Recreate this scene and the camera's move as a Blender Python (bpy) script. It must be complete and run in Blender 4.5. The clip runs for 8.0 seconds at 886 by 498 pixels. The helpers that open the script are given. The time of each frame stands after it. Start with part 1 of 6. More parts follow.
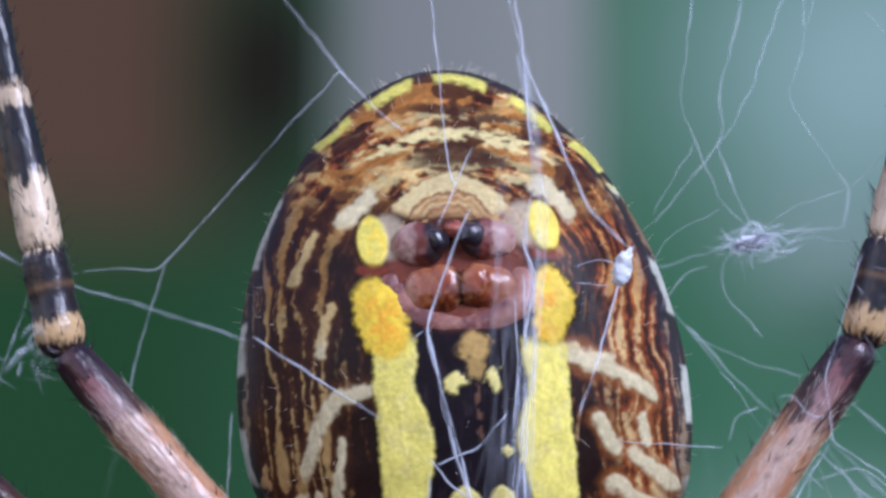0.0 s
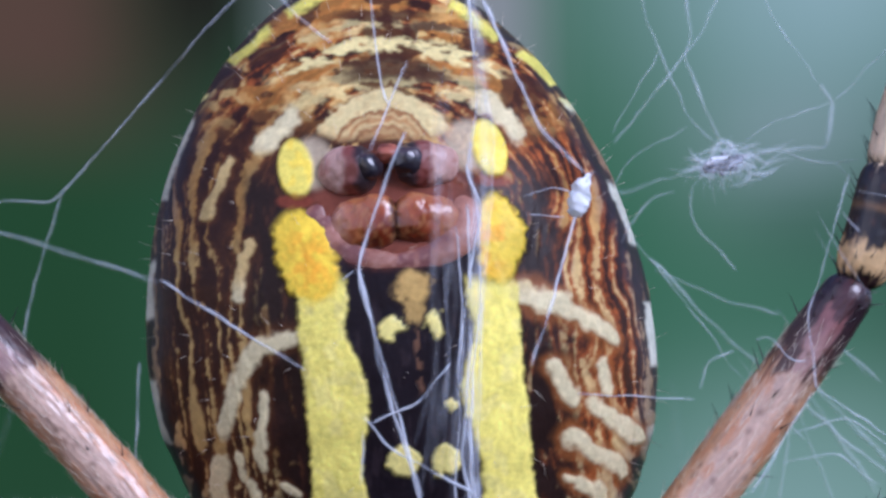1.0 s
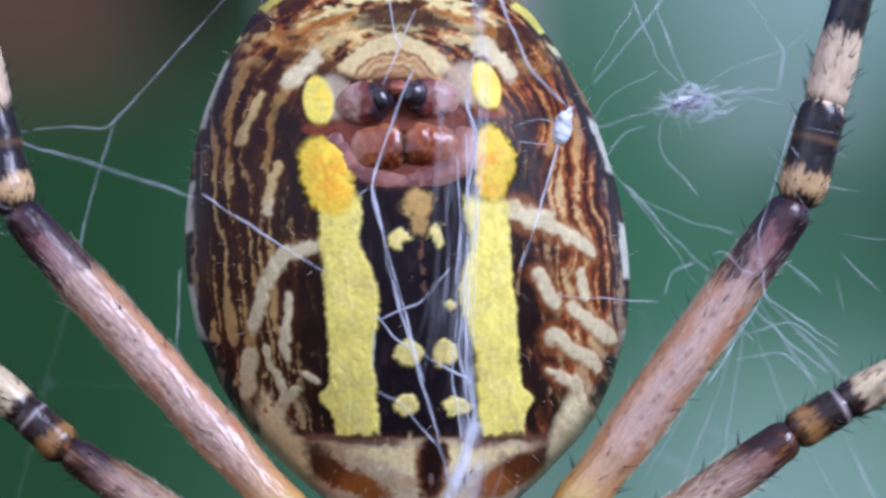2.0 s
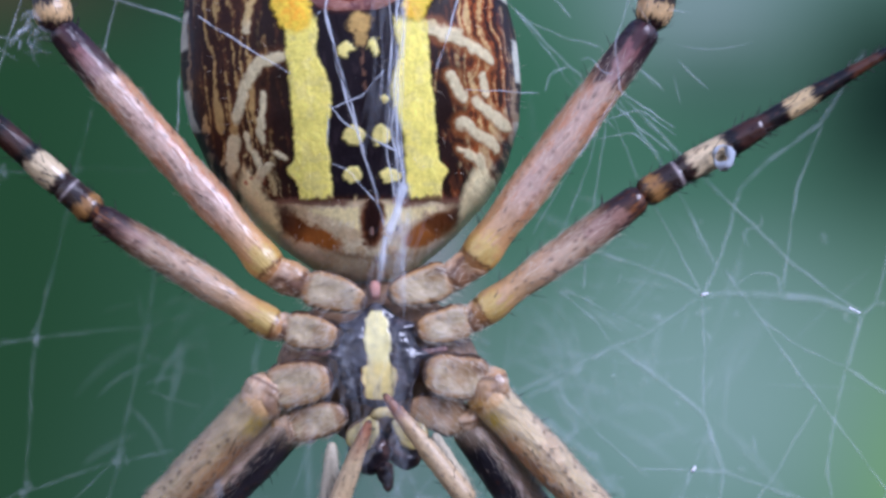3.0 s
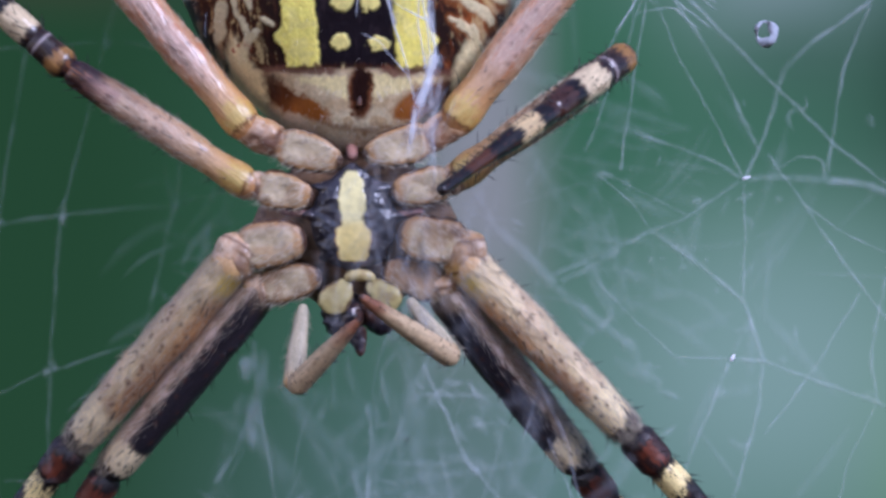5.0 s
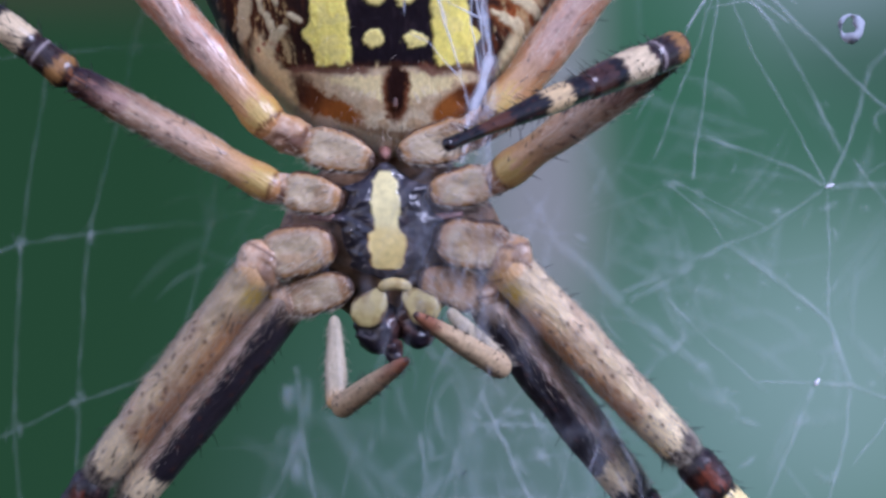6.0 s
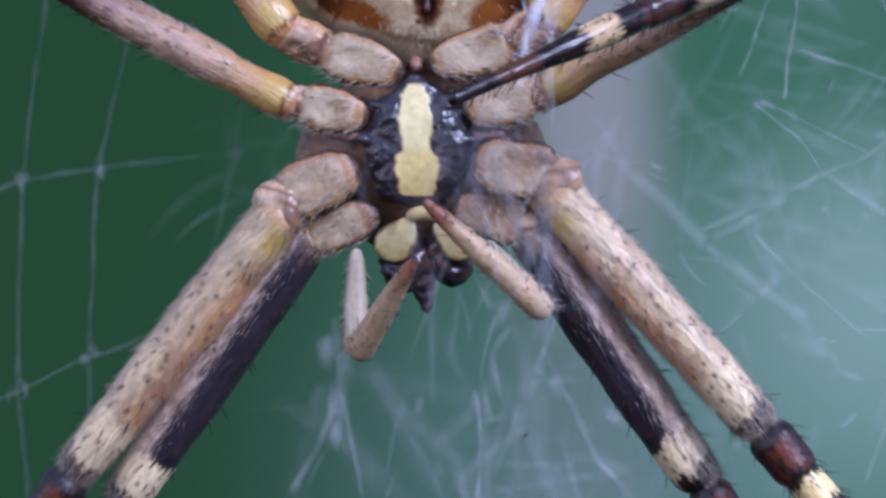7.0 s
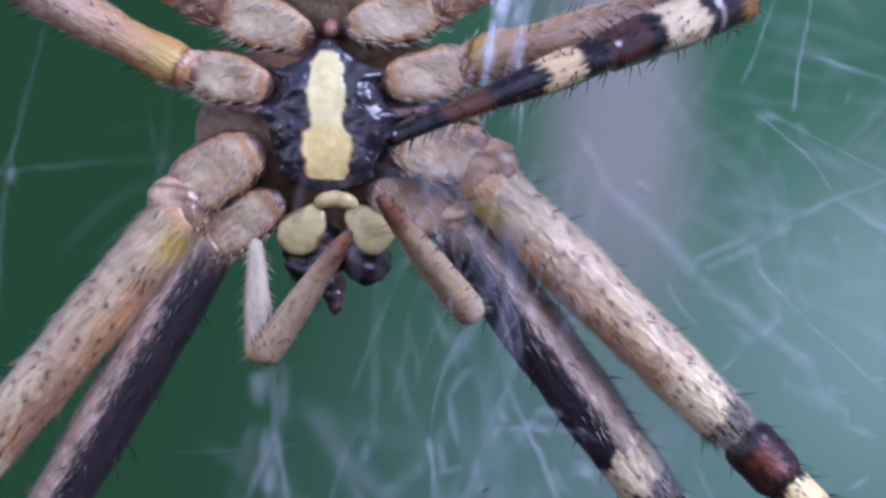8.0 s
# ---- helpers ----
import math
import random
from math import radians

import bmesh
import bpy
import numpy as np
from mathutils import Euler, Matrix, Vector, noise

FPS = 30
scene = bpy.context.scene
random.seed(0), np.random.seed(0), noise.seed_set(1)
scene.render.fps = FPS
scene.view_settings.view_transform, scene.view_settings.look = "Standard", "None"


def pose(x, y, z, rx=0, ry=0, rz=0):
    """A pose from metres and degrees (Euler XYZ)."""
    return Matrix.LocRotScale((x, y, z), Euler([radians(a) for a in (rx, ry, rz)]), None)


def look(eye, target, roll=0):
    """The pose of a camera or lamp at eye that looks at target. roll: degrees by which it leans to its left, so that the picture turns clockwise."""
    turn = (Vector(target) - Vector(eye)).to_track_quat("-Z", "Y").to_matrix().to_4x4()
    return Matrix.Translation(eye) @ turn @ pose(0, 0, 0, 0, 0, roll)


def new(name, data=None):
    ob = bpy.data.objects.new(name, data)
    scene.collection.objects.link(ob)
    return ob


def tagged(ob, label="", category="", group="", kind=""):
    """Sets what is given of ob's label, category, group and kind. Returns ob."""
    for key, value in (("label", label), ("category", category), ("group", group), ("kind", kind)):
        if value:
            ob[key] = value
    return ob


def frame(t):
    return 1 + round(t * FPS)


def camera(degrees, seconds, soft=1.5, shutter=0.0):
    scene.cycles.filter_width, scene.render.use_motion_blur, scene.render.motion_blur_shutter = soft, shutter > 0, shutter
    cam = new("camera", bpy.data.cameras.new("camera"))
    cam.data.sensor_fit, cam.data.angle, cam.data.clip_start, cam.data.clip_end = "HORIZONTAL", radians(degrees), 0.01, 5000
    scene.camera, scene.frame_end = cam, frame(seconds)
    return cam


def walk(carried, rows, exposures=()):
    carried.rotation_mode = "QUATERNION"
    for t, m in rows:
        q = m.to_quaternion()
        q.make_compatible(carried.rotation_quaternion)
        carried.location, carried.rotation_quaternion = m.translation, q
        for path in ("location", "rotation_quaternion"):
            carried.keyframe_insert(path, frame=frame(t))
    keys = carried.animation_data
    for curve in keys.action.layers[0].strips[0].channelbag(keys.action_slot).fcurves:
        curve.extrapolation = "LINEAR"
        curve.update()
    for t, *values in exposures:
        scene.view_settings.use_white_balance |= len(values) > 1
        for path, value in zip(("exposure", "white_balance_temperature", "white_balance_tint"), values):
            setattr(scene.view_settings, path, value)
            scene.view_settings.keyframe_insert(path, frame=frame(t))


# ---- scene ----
MM = 0.001


def eye_pose(x, y, z, pan, tilt, roll):
    """A pose that looks along +Y, given in millimetres and degrees."""
    turn = pose(0, 0, 0, 0, 0, pan) @ pose(0, 0, 0, tilt) @ pose(0, 0, 0, 0, roll) @ pose(0, 0, 0, 90)
    return Matrix.Translation((x * MM, y * MM, z * MM)) @ turn


# seconds, place in millimetres, pan, tilt and roll in degrees
PATH = (
    (0.0, 0.272, -45.685, 5.688, 2.49, 6.21, -0.44),
    (0.1, 0.245, -44.476, 5.979, 2.33, 5.93, -0.20),
    (0.2, 0.219, -43.267, 6.269, 1.77, 5.32, 0.03),
    (0.3, 0.192, -42.058, 6.560, 1.26, 5.10, 0.27),
    (0.4, 0.213, -41.339, 6.625, 1.28, 5.13, 0.28),
    (0.5, 0.235, -40.620, 6.691, 0.90, 4.78, 0.29),
    (0.6, 0.234, -40.586, 6.739, 0.54, 4.47, 0.29),
    (0.8, 0.231, -40.519, 6.834, 1.13, 4.21, 0.30),
    (0.9, 0.229, -40.485, 6.882, 0.91, 3.58, 0.30),
    (1.0, 0.228, -40.451, 6.930, 0.91, 3.24, 0.30),
    (1.1, 0.171, -40.445, 6.974, 1.29, 3.33, 0.26),
    (1.2, 0.115, -40.439, 7.017, 1.63, 3.02, 0.22),
    (2.3, 0.560, -50.962, 4.526, 0.65, 2.13, -0.58),
    (2.4, 0.732, -52.389, 4.255, 0.48, 1.68, -0.45),
    (2.5, 0.904, -53.815, 3.985, 0.14, 1.60, -0.33),
    (2.7, 0.679, -57.114, 3.042, -0.29, 0.90, -0.10),
    (2.8, 0.567, -58.764, 2.570, -0.43, 0.74, 0.02),
    (3.0, 0.342, -62.063, 1.627, -1.03, 0.19, 0.25),
    (3.1, 0.274, -63.186, 1.302, -1.07, 0.16, 0.19),
    (3.2, 0.205, -64.309, 0.976, -1.13, -0.01, 0.14),
    (3.3, 0.137, -65.431, 0.651, -1.04, -0.26, 0.08),
    (3.5, 0.000, -67.677, 0.000, -0.61, -0.32, -0.03),
    (3.6, -0.027, -67.658, -0.095, -0.51, -0.48, -0.04),
    (3.7, -0.055, -67.638, -0.191, -0.48, -0.50, -0.04),
    (3.8, -0.082, -67.619, -0.286, -0.77, -0.63, -0.05),
    (4.0, -0.137, -67.580, -0.477, -0.88, -0.83, -0.06),
    (4.2, -0.108, -68.449, -0.013, -1.08, -0.88, -0.05),
    (4.3, -0.094, -68.883, 0.219, -1.08, -1.05, -0.04),
    (4.4, 1.180, -66.764, -0.780, -0.28, -0.79, -0.52),
    (4.5, 2.264, -66.629, -1.553, 0.05, -0.59, -0.22),
    (4.7, 1.819, -62.722, -1.661, 0.44, -0.32, -0.27),
    (5.8, 1.794, -58.089, -1.363, 3.06, 0.02, -0.07),
    (6.0, 1.711, -55.731, -1.376, 2.79, 0.10, 0.12),
    (6.1, 1.728, -54.781, -1.310, 3.21, 0.11, 0.16),
    (6.2, 1.744, -53.831, -1.245, 3.10, 0.13, 0.20),
    (6.3, 1.761, -52.882, -1.179, 3.13, -0.20, 0.25),
    (6.4, 1.777, -51.932, -1.114, 3.29, -0.76, 0.29),
    (6.5, 1.794, -50.982, -1.048, 3.67, -0.83, 0.33),
    (6.6, 1.643, -51.060, -1.117, 4.10, -0.81, 0.43),
    (6.8, 1.341, -51.215, -1.254, 4.31, -1.04, 0.64),
    (7.0, 1.347, -48.812, -1.182, 4.32, -1.94, 0.69),
    (7.1, 1.353, -47.383, -1.367, 4.77, -1.57, 0.55),
    (7.2, 1.358, -45.954, -1.551, 4.71, -1.50, 0.40),
    (7.3, 1.364, -44.525, -1.736, 4.90, -1.47, 0.26),
    (7.5, 1.839, -43.424, -1.902, 5.06, -1.33, 0.50),
    (7.6, 1.778, -43.268, -1.588, 5.33, -1.91, 0.41),
    (7.8, 1.655, -42.956, -0.961, 5.12, -1.91, 0.23),
    (8.0, 2.605, -42.159, -1.014, 5.34, -1.75, -0.71),
)
cam = camera(24.0, 8.0, soft=3.0)
walk(cam, [(t, eye_pose(*r)) for t, *r in PATH], ((0.0, 0.30, 5210, 24), (2.5, 0.39, 5170, 26), (4.0, 0.29, 5190, 28), (6.0, 0.31, 5140, 32), (8.0, 0.36, 4980, 35)))

# ---- light ----
world = bpy.data.worlds.new("overcast")
scene.world = world
world.use_nodes = True
wt = world.node_tree
sky = wt.nodes.new("ShaderNodeTexSky")
sky.sky_type, sky.sun_disc = "NISHITA", False
sky.sun_elevation, sky.sun_rotation = radians(34), radians(227)
wt.links.new(sky.outputs[0], wt.nodes["Background"].inputs[0])
wt.nodes["Background"].inputs[1].default_value = 0.09
sun = new("sun", bpy.data.lights.new("sun", "SUN"))
sun.data.energy, sun.data.angle, sun.data.color = 2.9, radians(28), (1.0, 0.98, 0.965)
sun.matrix_world = look((0.48, -0.45, 0.44), (0, 0, 0))


# ---- noise ----
def lattice(i, j, k, seed):
    n = (i * 374761393 + j * 668265263 + k * 1103515245 + seed * 362437) & 0xFFFFFFFF
    n = ((n ^ (n >> 13)) * 1274126177) & 0xFFFFFFFF
    n = ((n ^ (n >> 15)) * 2246822519) & 0xFFFFFFFF
    return ((n ^ (n >> 16)) & 0xFFFF) / 65535.0


def grain(x, y, z, seed=0, octaves=1):
    """Smooth value noise, 0 to 1, of one lattice step a unit."""
    total, amp, norm = 0.0, 1.0, 0.0
    x, y, z = np.broadcast_arrays(np.asarray(x, float), np.asarray(y, float), np.asarray(z, float))
    for o in range(octaves):
        fx, fy, fz = np.floor(x), np.floor(y), np.floor(z)
        i, j, k = fx.astype(np.int64), fy.astype(np.int64), fz.astype(np.int64)
        u, v, w = x - fx, y - fy, z - fz
        u, v, w = u * u * (3 - 2 * u), v * v * (3 - 2 * v), w * w * (3 - 2 * w)
        s = seed + o * 17
        c00 = lattice(i, j, k, s) * (1 - u) + lattice(i + 1, j, k, s) * u
        c10 = lattice(i, j + 1, k, s) * (1 - u) + lattice(i + 1, j + 1, k, s) * u
        c01 = lattice(i, j, k + 1, s) * (1 - u) + lattice(i + 1, j, k + 1, s) * u
        c11 = lattice(i, j + 1, k + 1, s) * (1 - u) + lattice(i + 1, j + 1, k + 1, s) * u
        total = total + amp * ((c00 * (1 - v) + c10 * v) * (1 - w) + (c01 * (1 - v) + c11 * v) * w)
        norm += amp
        amp *= 0.5
        x, y, z = x * 2.03, y * 2.03, z * 2.03
    return total / norm


def step(lo, hi, v):
    s = np.clip((v - lo) / (hi - lo), 0, 1)
    return s * s * (3 - 2 * s)


def over(col, mask, tint):
    """Lays a pigment over a coat by a mask, 0 to 1."""
    return col + (np.asarray(tint, float) - col) * mask[..., None]


def blob(x, z, cx, cz, rx, rz, lean=0.0, soft=0.25):
    """An oval patch: 1 inside, 0 outside, with a soft rim; lean in degrees."""
    a = radians(lean)
    dx, dz = x - cx, z - cz
    p, q = dx * math.cos(a) + dz * math.sin(a), -dx * math.sin(a) + dz * math.cos(a)
    return 1 - step(1 - soft, 1 + soft, np.hypot(p / rx, q / rz))


def stroke(x, z, points, width, soft=0.35):
    """A brush stroke along a short line."""
    best = np.full(np.shape(x), 1e9)
    for (ax, az), (bx, bz) in zip(points, points[1:]):
        dx, dz = bx - ax, bz - az
        s = np.clip(((x - ax) * dx + (z - az) * dz) / (dx * dx + dz * dz), 0, 1)
        best = np.minimum(best, np.hypot(x - ax - s * dx, z - az - s * dz))
    return 1 - step(1 - soft, 1 + soft, best / width)


# ---- materials ----
def material(name):
    m = bpy.data.materials.new(name)
    m.use_nodes = True
    return m, m.node_tree, m.node_tree.nodes["Principled BSDF"]


def link(tree, a, b):
    tree.links.new(a, b)


def cuticle(name, rough=0.4, bump=0.3, size=6000, coat=0.0, flesh=0.0, spread=0.35, sheen=0.0, gleam=0.5):
    """Chitin or skin: the pigment laid on the mesh, fine mottling and relief."""
    m, tree, bsdf = material(name)
    n = tree.nodes
    att = n.new("ShaderNodeAttribute")
    att.attribute_name = "pigment"
    tex = n.new("ShaderNodeTexCoord")
    fine, broad = n.new("ShaderNodeTexNoise"), n.new("ShaderNodeTexNoise")
    fine.inputs["Scale"].default_value, fine.inputs["Detail"].default_value = size, 4
    broad.inputs["Scale"].default_value, broad.inputs["Detail"].default_value = size / 7, 3
    for node in (fine, broad):
        link(tree, tex.outputs["Object"], node.inputs["Vector"])
    add = n.new("ShaderNodeMath")
    link(tree, fine.outputs["Fac"], add.inputs[0])
    link(tree, broad.outputs["Fac"], add.inputs[1])
    span = n.new("ShaderNodeMapRange")
    span.inputs["From Min"].default_value, span.inputs["From Max"].default_value = 0.6, 1.4
    span.inputs["To Min"].default_value, span.inputs["To Max"].default_value = 1 - spread, 1 + spread
    link(tree, add.outputs[0], span.inputs["Value"])
    mul = n.new("ShaderNodeVectorMath")
    mul.operation = "SCALE"
    link(tree, att.outputs["Color"], mul.inputs[0])
    link(tree, span.outputs[0], mul.inputs["Scale"])
    link(tree, mul.outputs[0], bsdf.inputs["Base Color"])
    rr = n.new("ShaderNodeMapRange")
    rr.inputs["To Min"].default_value, rr.inputs["To Max"].default_value = rough - 0.12, rough + 0.15
    link(tree, broad.outputs["Fac"], rr.inputs["Value"])
    link(tree, rr.outputs[0], bsdf.inputs["Roughness"])
    b = n.new("ShaderNodeBump")
    b.inputs["Strength"].default_value, b.inputs["Distance"].default_value = bump, 0.00004
    link(tree, fine.outputs["Fac"], b.inputs["Height"])
    link(tree, b.outputs[0], bsdf.inputs["Normal"])
    bsdf.inputs["Coat Weight"].default_value = coat
    bsdf.inputs["Coat Roughness"].default_value = 0.2
    bsdf.inputs["Specular IOR Level"].default_value = gleam
    bsdf.inputs["Sheen Weight"].default_value = sheen
    bsdf.inputs["Subsurface Weight"].default_value = flesh
    bsdf.inputs["Subsurface Radius"].default_value = (1.0, 0.5, 0.3)
    bsdf.inputs["Subsurface Scale"].default_value = 0.0002
    return m


def plain(name, colour, rough=0.5, opacity=1.0):
    m, tree, bsdf = material(name)
    n = tree.nodes
    tex, noi = n.new("ShaderNodeTexCoord"), n.new("ShaderNodeTexNoise")
    noi.inputs["Scale"].default_value = 2500
    link(tree, tex.outputs["Object"], noi.inputs["Vector"])
    ramp = n.new("ShaderNodeMix")
    ramp.data_type = "RGBA"
    ramp.inputs["A"].default_value = (*[c * 0.75 for c in colour], 1)
    ramp.inputs["B"].default_value = (*[min(1, c * 1.2) for c in colour], 1)
    link(tree, noi.outputs["Fac"], ramp.inputs["Factor"])
    link(tree, ramp.outputs["Result"], bsdf.inputs["Base Color"])
    bsdf.inputs["Roughness"].default_value = rough
    bsdf.inputs["Alpha"].default_value = opacity
    return m


def silk(name):
    """White silk; loose bundles are thinner towards their edges."""
    m, tree, bsdf = material(name)
    n = tree.nodes
    att, tex, noi = n.new("ShaderNodeAttribute"), n.new("ShaderNodeTexCoord"), n.new("ShaderNodeTexNoise")
    att.attribute_name = "pigment"
    noi.inputs["Scale"].default_value, noi.inputs["Detail"].default_value = 1800, 3
    link(tree, tex.outputs["Object"], noi.inputs["Vector"])
    span = n.new("ShaderNodeMapRange")
    span.inputs["From Min"].default_value, span.inputs["From Max"].default_value = 0.3, 0.7
    span.inputs["To Min"].default_value, span.inputs["To Max"].default_value = 0.55, 1.25
    link(tree, noi.outputs["Fac"], span.inputs["Value"])
    mul = n.new("ShaderNodeMath")
    mul.operation, mul.use_clamp = "MULTIPLY", True
    link(tree, att.outputs["Fac"], mul.inputs[0])
    link(tree, span.outputs[0], mul.inputs[1])
    link(tree, mul.outputs[0], bsdf.inputs["Alpha"])
    bsdf.inputs["Base Color"].default_value = (0.80, 0.84, 0.92, 1)
    bsdf.inputs["Roughness"].default_value = 0.4
    return m


SKIN = cuticle("abdomen_skin", rough=0.38, bump=0.2, size=9000, flesh=0.06, spread=0.22, gleam=0.12)
HAIRY = cuticle("hairy_cuticle", rough=0.42, bump=0.4, size=9000, spread=0.16, sheen=0.02, gleam=0.5)
SMOOTH_LEG = cuticle("smooth_cuticle", rough=0.32, bump=0.2, size=9000, coat=0.3, spread=0.16, gleam=0.4)
GLOSSY = cuticle("glossy_cuticle", rough=0.3, bump=0.15, size=5000, coat=0.4, spread=0.25)
SILK, SCRAP = silk("silk"), plain("pale_scrap", (0.75, 0.77, 0.8), 0.5)
SHED = plain("shed_scrap", (0.40, 0.43, 0.48), 0.7)
PALE_HAIR = plain("pale_hair", (0.86, 0.74, 0.58), 0.45, 0.75)
DARK_HAIR = plain("dark_bristle", (0.02, 0.015, 0.015), 0.4)

BLACK, BROWN, RUST = (0.012, 0.009, 0.010), (0.060, 0.022, 0.010), (0.30, 0.090, 0.022)
CREAM = (0.72, 0.59, 0.27)
YELLOW, PALE_YELLOW, AMBER = (0.85, 0.60, 0.05), (0.90, 0.77, 0.165), (0.80, 0.34, 0.02)


# ---- mesh helpers, in millimetres ----
def mesh_of(name, verts, quads, mat, colours=None, smooth=True):
    me = bpy.data.meshes.new(name)
    verts = np.asarray(verts, np.float32).reshape(-1, 3) * MM
    quads = np.asarray(quads, np.int32)
    k = quads.shape[1]
    me.vertices.add(len(verts))
    me.vertices.foreach_set("co", verts.ravel())
    me.loops.add(quads.size)
    me.loops.foreach_set("vertex_index", quads.ravel())
    me.polygons.add(len(quads))
    me.polygons.foreach_set("loop_start", np.arange(0, quads.size, k, dtype=np.int32))
    me.polygons.foreach_set("use_smooth", np.full(len(quads), smooth))
    if colours is not None:
        att = me.color_attributes.new("pigment", "FLOAT_COLOR", "POINT")
        rgba = np.ones((len(verts), 4), np.float32)
        rgba[:, :3] = np.clip(np.asarray(colours).reshape(-1, 3), 0.0, 0.95)
        att.data.foreach_set("color", rgba.ravel())
    me.update(calc_edges=True)
    me.validate()
    me.materials.append(mat)
    return me


def part(name, me, parent, label="", m=None):
    ob = new(name, me)
    ob.parent = parent
    if m is not None:
        ob.matrix_basis = m
    return tagged(ob, label)


def sheet(n, m, wrap=True):
    """Quads of n rings of m points."""
    i, j = np.meshgrid(np.arange(n - 1), np.arange(m if wrap else m - 1), indexing="ij")
    a, b = i * m + j, i * m + (j + 1) % m
    return np.stack([a, b, b + m, a + m], -1).reshape(-1, 4)


def tube(points, radii, n=40, m=20, flat=1.0):
    """A rounded tube along a smooth line: vertices (n, m, 3), the share of its length u and the angle a round it
    (0 faces -Y, 90 degrees +Z of a tube along X)."""
    points, radii = np.asarray(points, float), np.asarray(radii, float)
    s = np.r_[0, np.cumsum(np.linalg.norm(np.diff(points, axis=0), axis=1))]
    u = (1 - np.cos(np.linspace(0, np.pi, n))) / 2 * 0.35 + np.linspace(0, 1, n) * 0.65
    path = np.stack([np.interp(u * s[-1], s, points[:, k]) for k in range(3)], 1)
    rad = np.interp(u * s[-1], s, radii)
    for _ in range(2):
        path[1:-1] = (path[:-2] + 2 * path[1:-1] + path[2:]) / 4
        rad[1:-1] = (rad[:-2] + 2 * rad[1:-1] + rad[2:]) / 4
    cap = np.sqrt(np.clip(1 - (1 - np.minimum(1, u * s[-1] / rad)) ** 2, 0, 1)) * np.sqrt(np.clip(1 - (1 - np.minimum(1, (1 - u) * s[-1] / rad)) ** 2, 0, 1))
    rad = rad * np.maximum(cap, 0.03)
    tan = np.gradient(path, axis=0)
    tan /= np.linalg.norm(tan, axis=1)[:, None]
    front = np.array([0.0, -1.0, 0.0]) - tan * (tan @ np.array([0.0, -1.0, 0.0]))[:, None]
    front /= np.linalg.norm(front, axis=1)[:, None]
    side = np.cross(front, tan)
    a = np.linspace(0, 2 * np.pi, m, endpoint=False)
    ring = front[:, None] * (np.cos(a) * flat)[None, :, None] + side[:, None] * np.sin(a)[None, :, None]
    verts = path[:, None] + ring * rad[:, None, None]
    return verts, np.repeat(u[:, None], m, 1), np.repeat(a[None], n, 0)


def pill(name, a, b, radius, mat, parent, paint, label="", n=30, m=24, flat=1.0, bulge=1.0, lump=0.16):
    """A rounded segment from a to b; radius may be a pair."""
    r0, r1 = radius if isinstance(radius, tuple) else (radius, radius)
    a, b = np.array(a, float), np.array(b, float)
    mid = (a + b) / 2
    v, u, t = tube([a, (a + mid) / 2, mid, (b + mid) / 2, b], [r0, (r0 * 1.1 + r1 * 0.3) / 1.4 * bulge, (r0 + r1) / 2 * bulge, (r1 * 1.1 + r0 * 0.3) / 1.4 * bulge, r1], n, m, flat)
    # uneven, slightly dented skin
    axis = a + (b - a) * u[..., None]
    g = grain(v[..., 0] * 2.1 + a[0] * 7, v[..., 1] * 2.1, v[..., 2] * 2.1, 77, 2) - 0.5
    g2 = grain(v[..., 0] * 7, v[..., 1] * 7, v[..., 2] * 7, 78, 2) - 0.5
    v = v + (v - axis) * (lump * 2.2 * g + lump * 0.5 * g2)[..., None]
    return part(name, mesh_of(name, v, sheet(*v.shape[:2]), mat, paint(v, u, t)), parent, label)


def hairs(name, roots, ways, length, width, mat, parent, label=""):
    """Many thin bristles, each a slender three-sided spike, in one mesh."""
    roots, ways = np.asarray(roots, float), np.asarray(ways, float)
    k = len(roots)
    length = np.broadcast_to(length, (k,))
    ways = ways / np.linalg.norm(ways, axis=1)[:, None]
    helper = np.where(np.abs(ways[:, 2:3]) < 0.8, np.array([[0, 0, 1.0]]), np.array([[1.0, 0, 0]]))
    p = np.cross(ways, helper)
    p /= np.linalg.norm(p, axis=1)[:, None]
    q = np.cross(ways, p)
    corners = [roots + width * (p * math.cos(t) + q * math.sin(t)) for t in (0, 2.1, 4.2)]
    verts = np.stack(corners + [roots + ways * length[:, None]], 1)
    base = np.arange(k)[:, None] * 4
    tris = np.concatenate([base + np.array([[0, 1, 3]]), base + np.array([[1, 2, 3]]), base + np.array([[2, 0, 3]])])
    return tagged(part(name, mesh_of(name, verts, tris, mat), parent, label), kind="stuff")


def thread(points, radius, m=5):
    """Vertices and quads of one closed, round line."""
    p = np.asarray(points, float)
    tan = np.gradient(p, axis=0)
    tan /= np.linalg.norm(tan, axis=1)[:, None]
    front = np.cross(tan, np.array([0.03, 0.99, 0.11]))
    front /= np.linalg.norm(front, axis=1)[:, None]
    side = np.cross(front, tan)
    a = np.linspace(0, 2 * np.pi, m, endpoint=False)
    rad = np.broadcast_to(radius, (len(p),))
    v = p[:, None] + (front[:, None] * np.cos(a)[None, :, None] + side[:, None] * np.sin(a)[None, :, None]) * rad[:, None, None]
    return v.reshape(-1, 3), sheet(len(p), m)


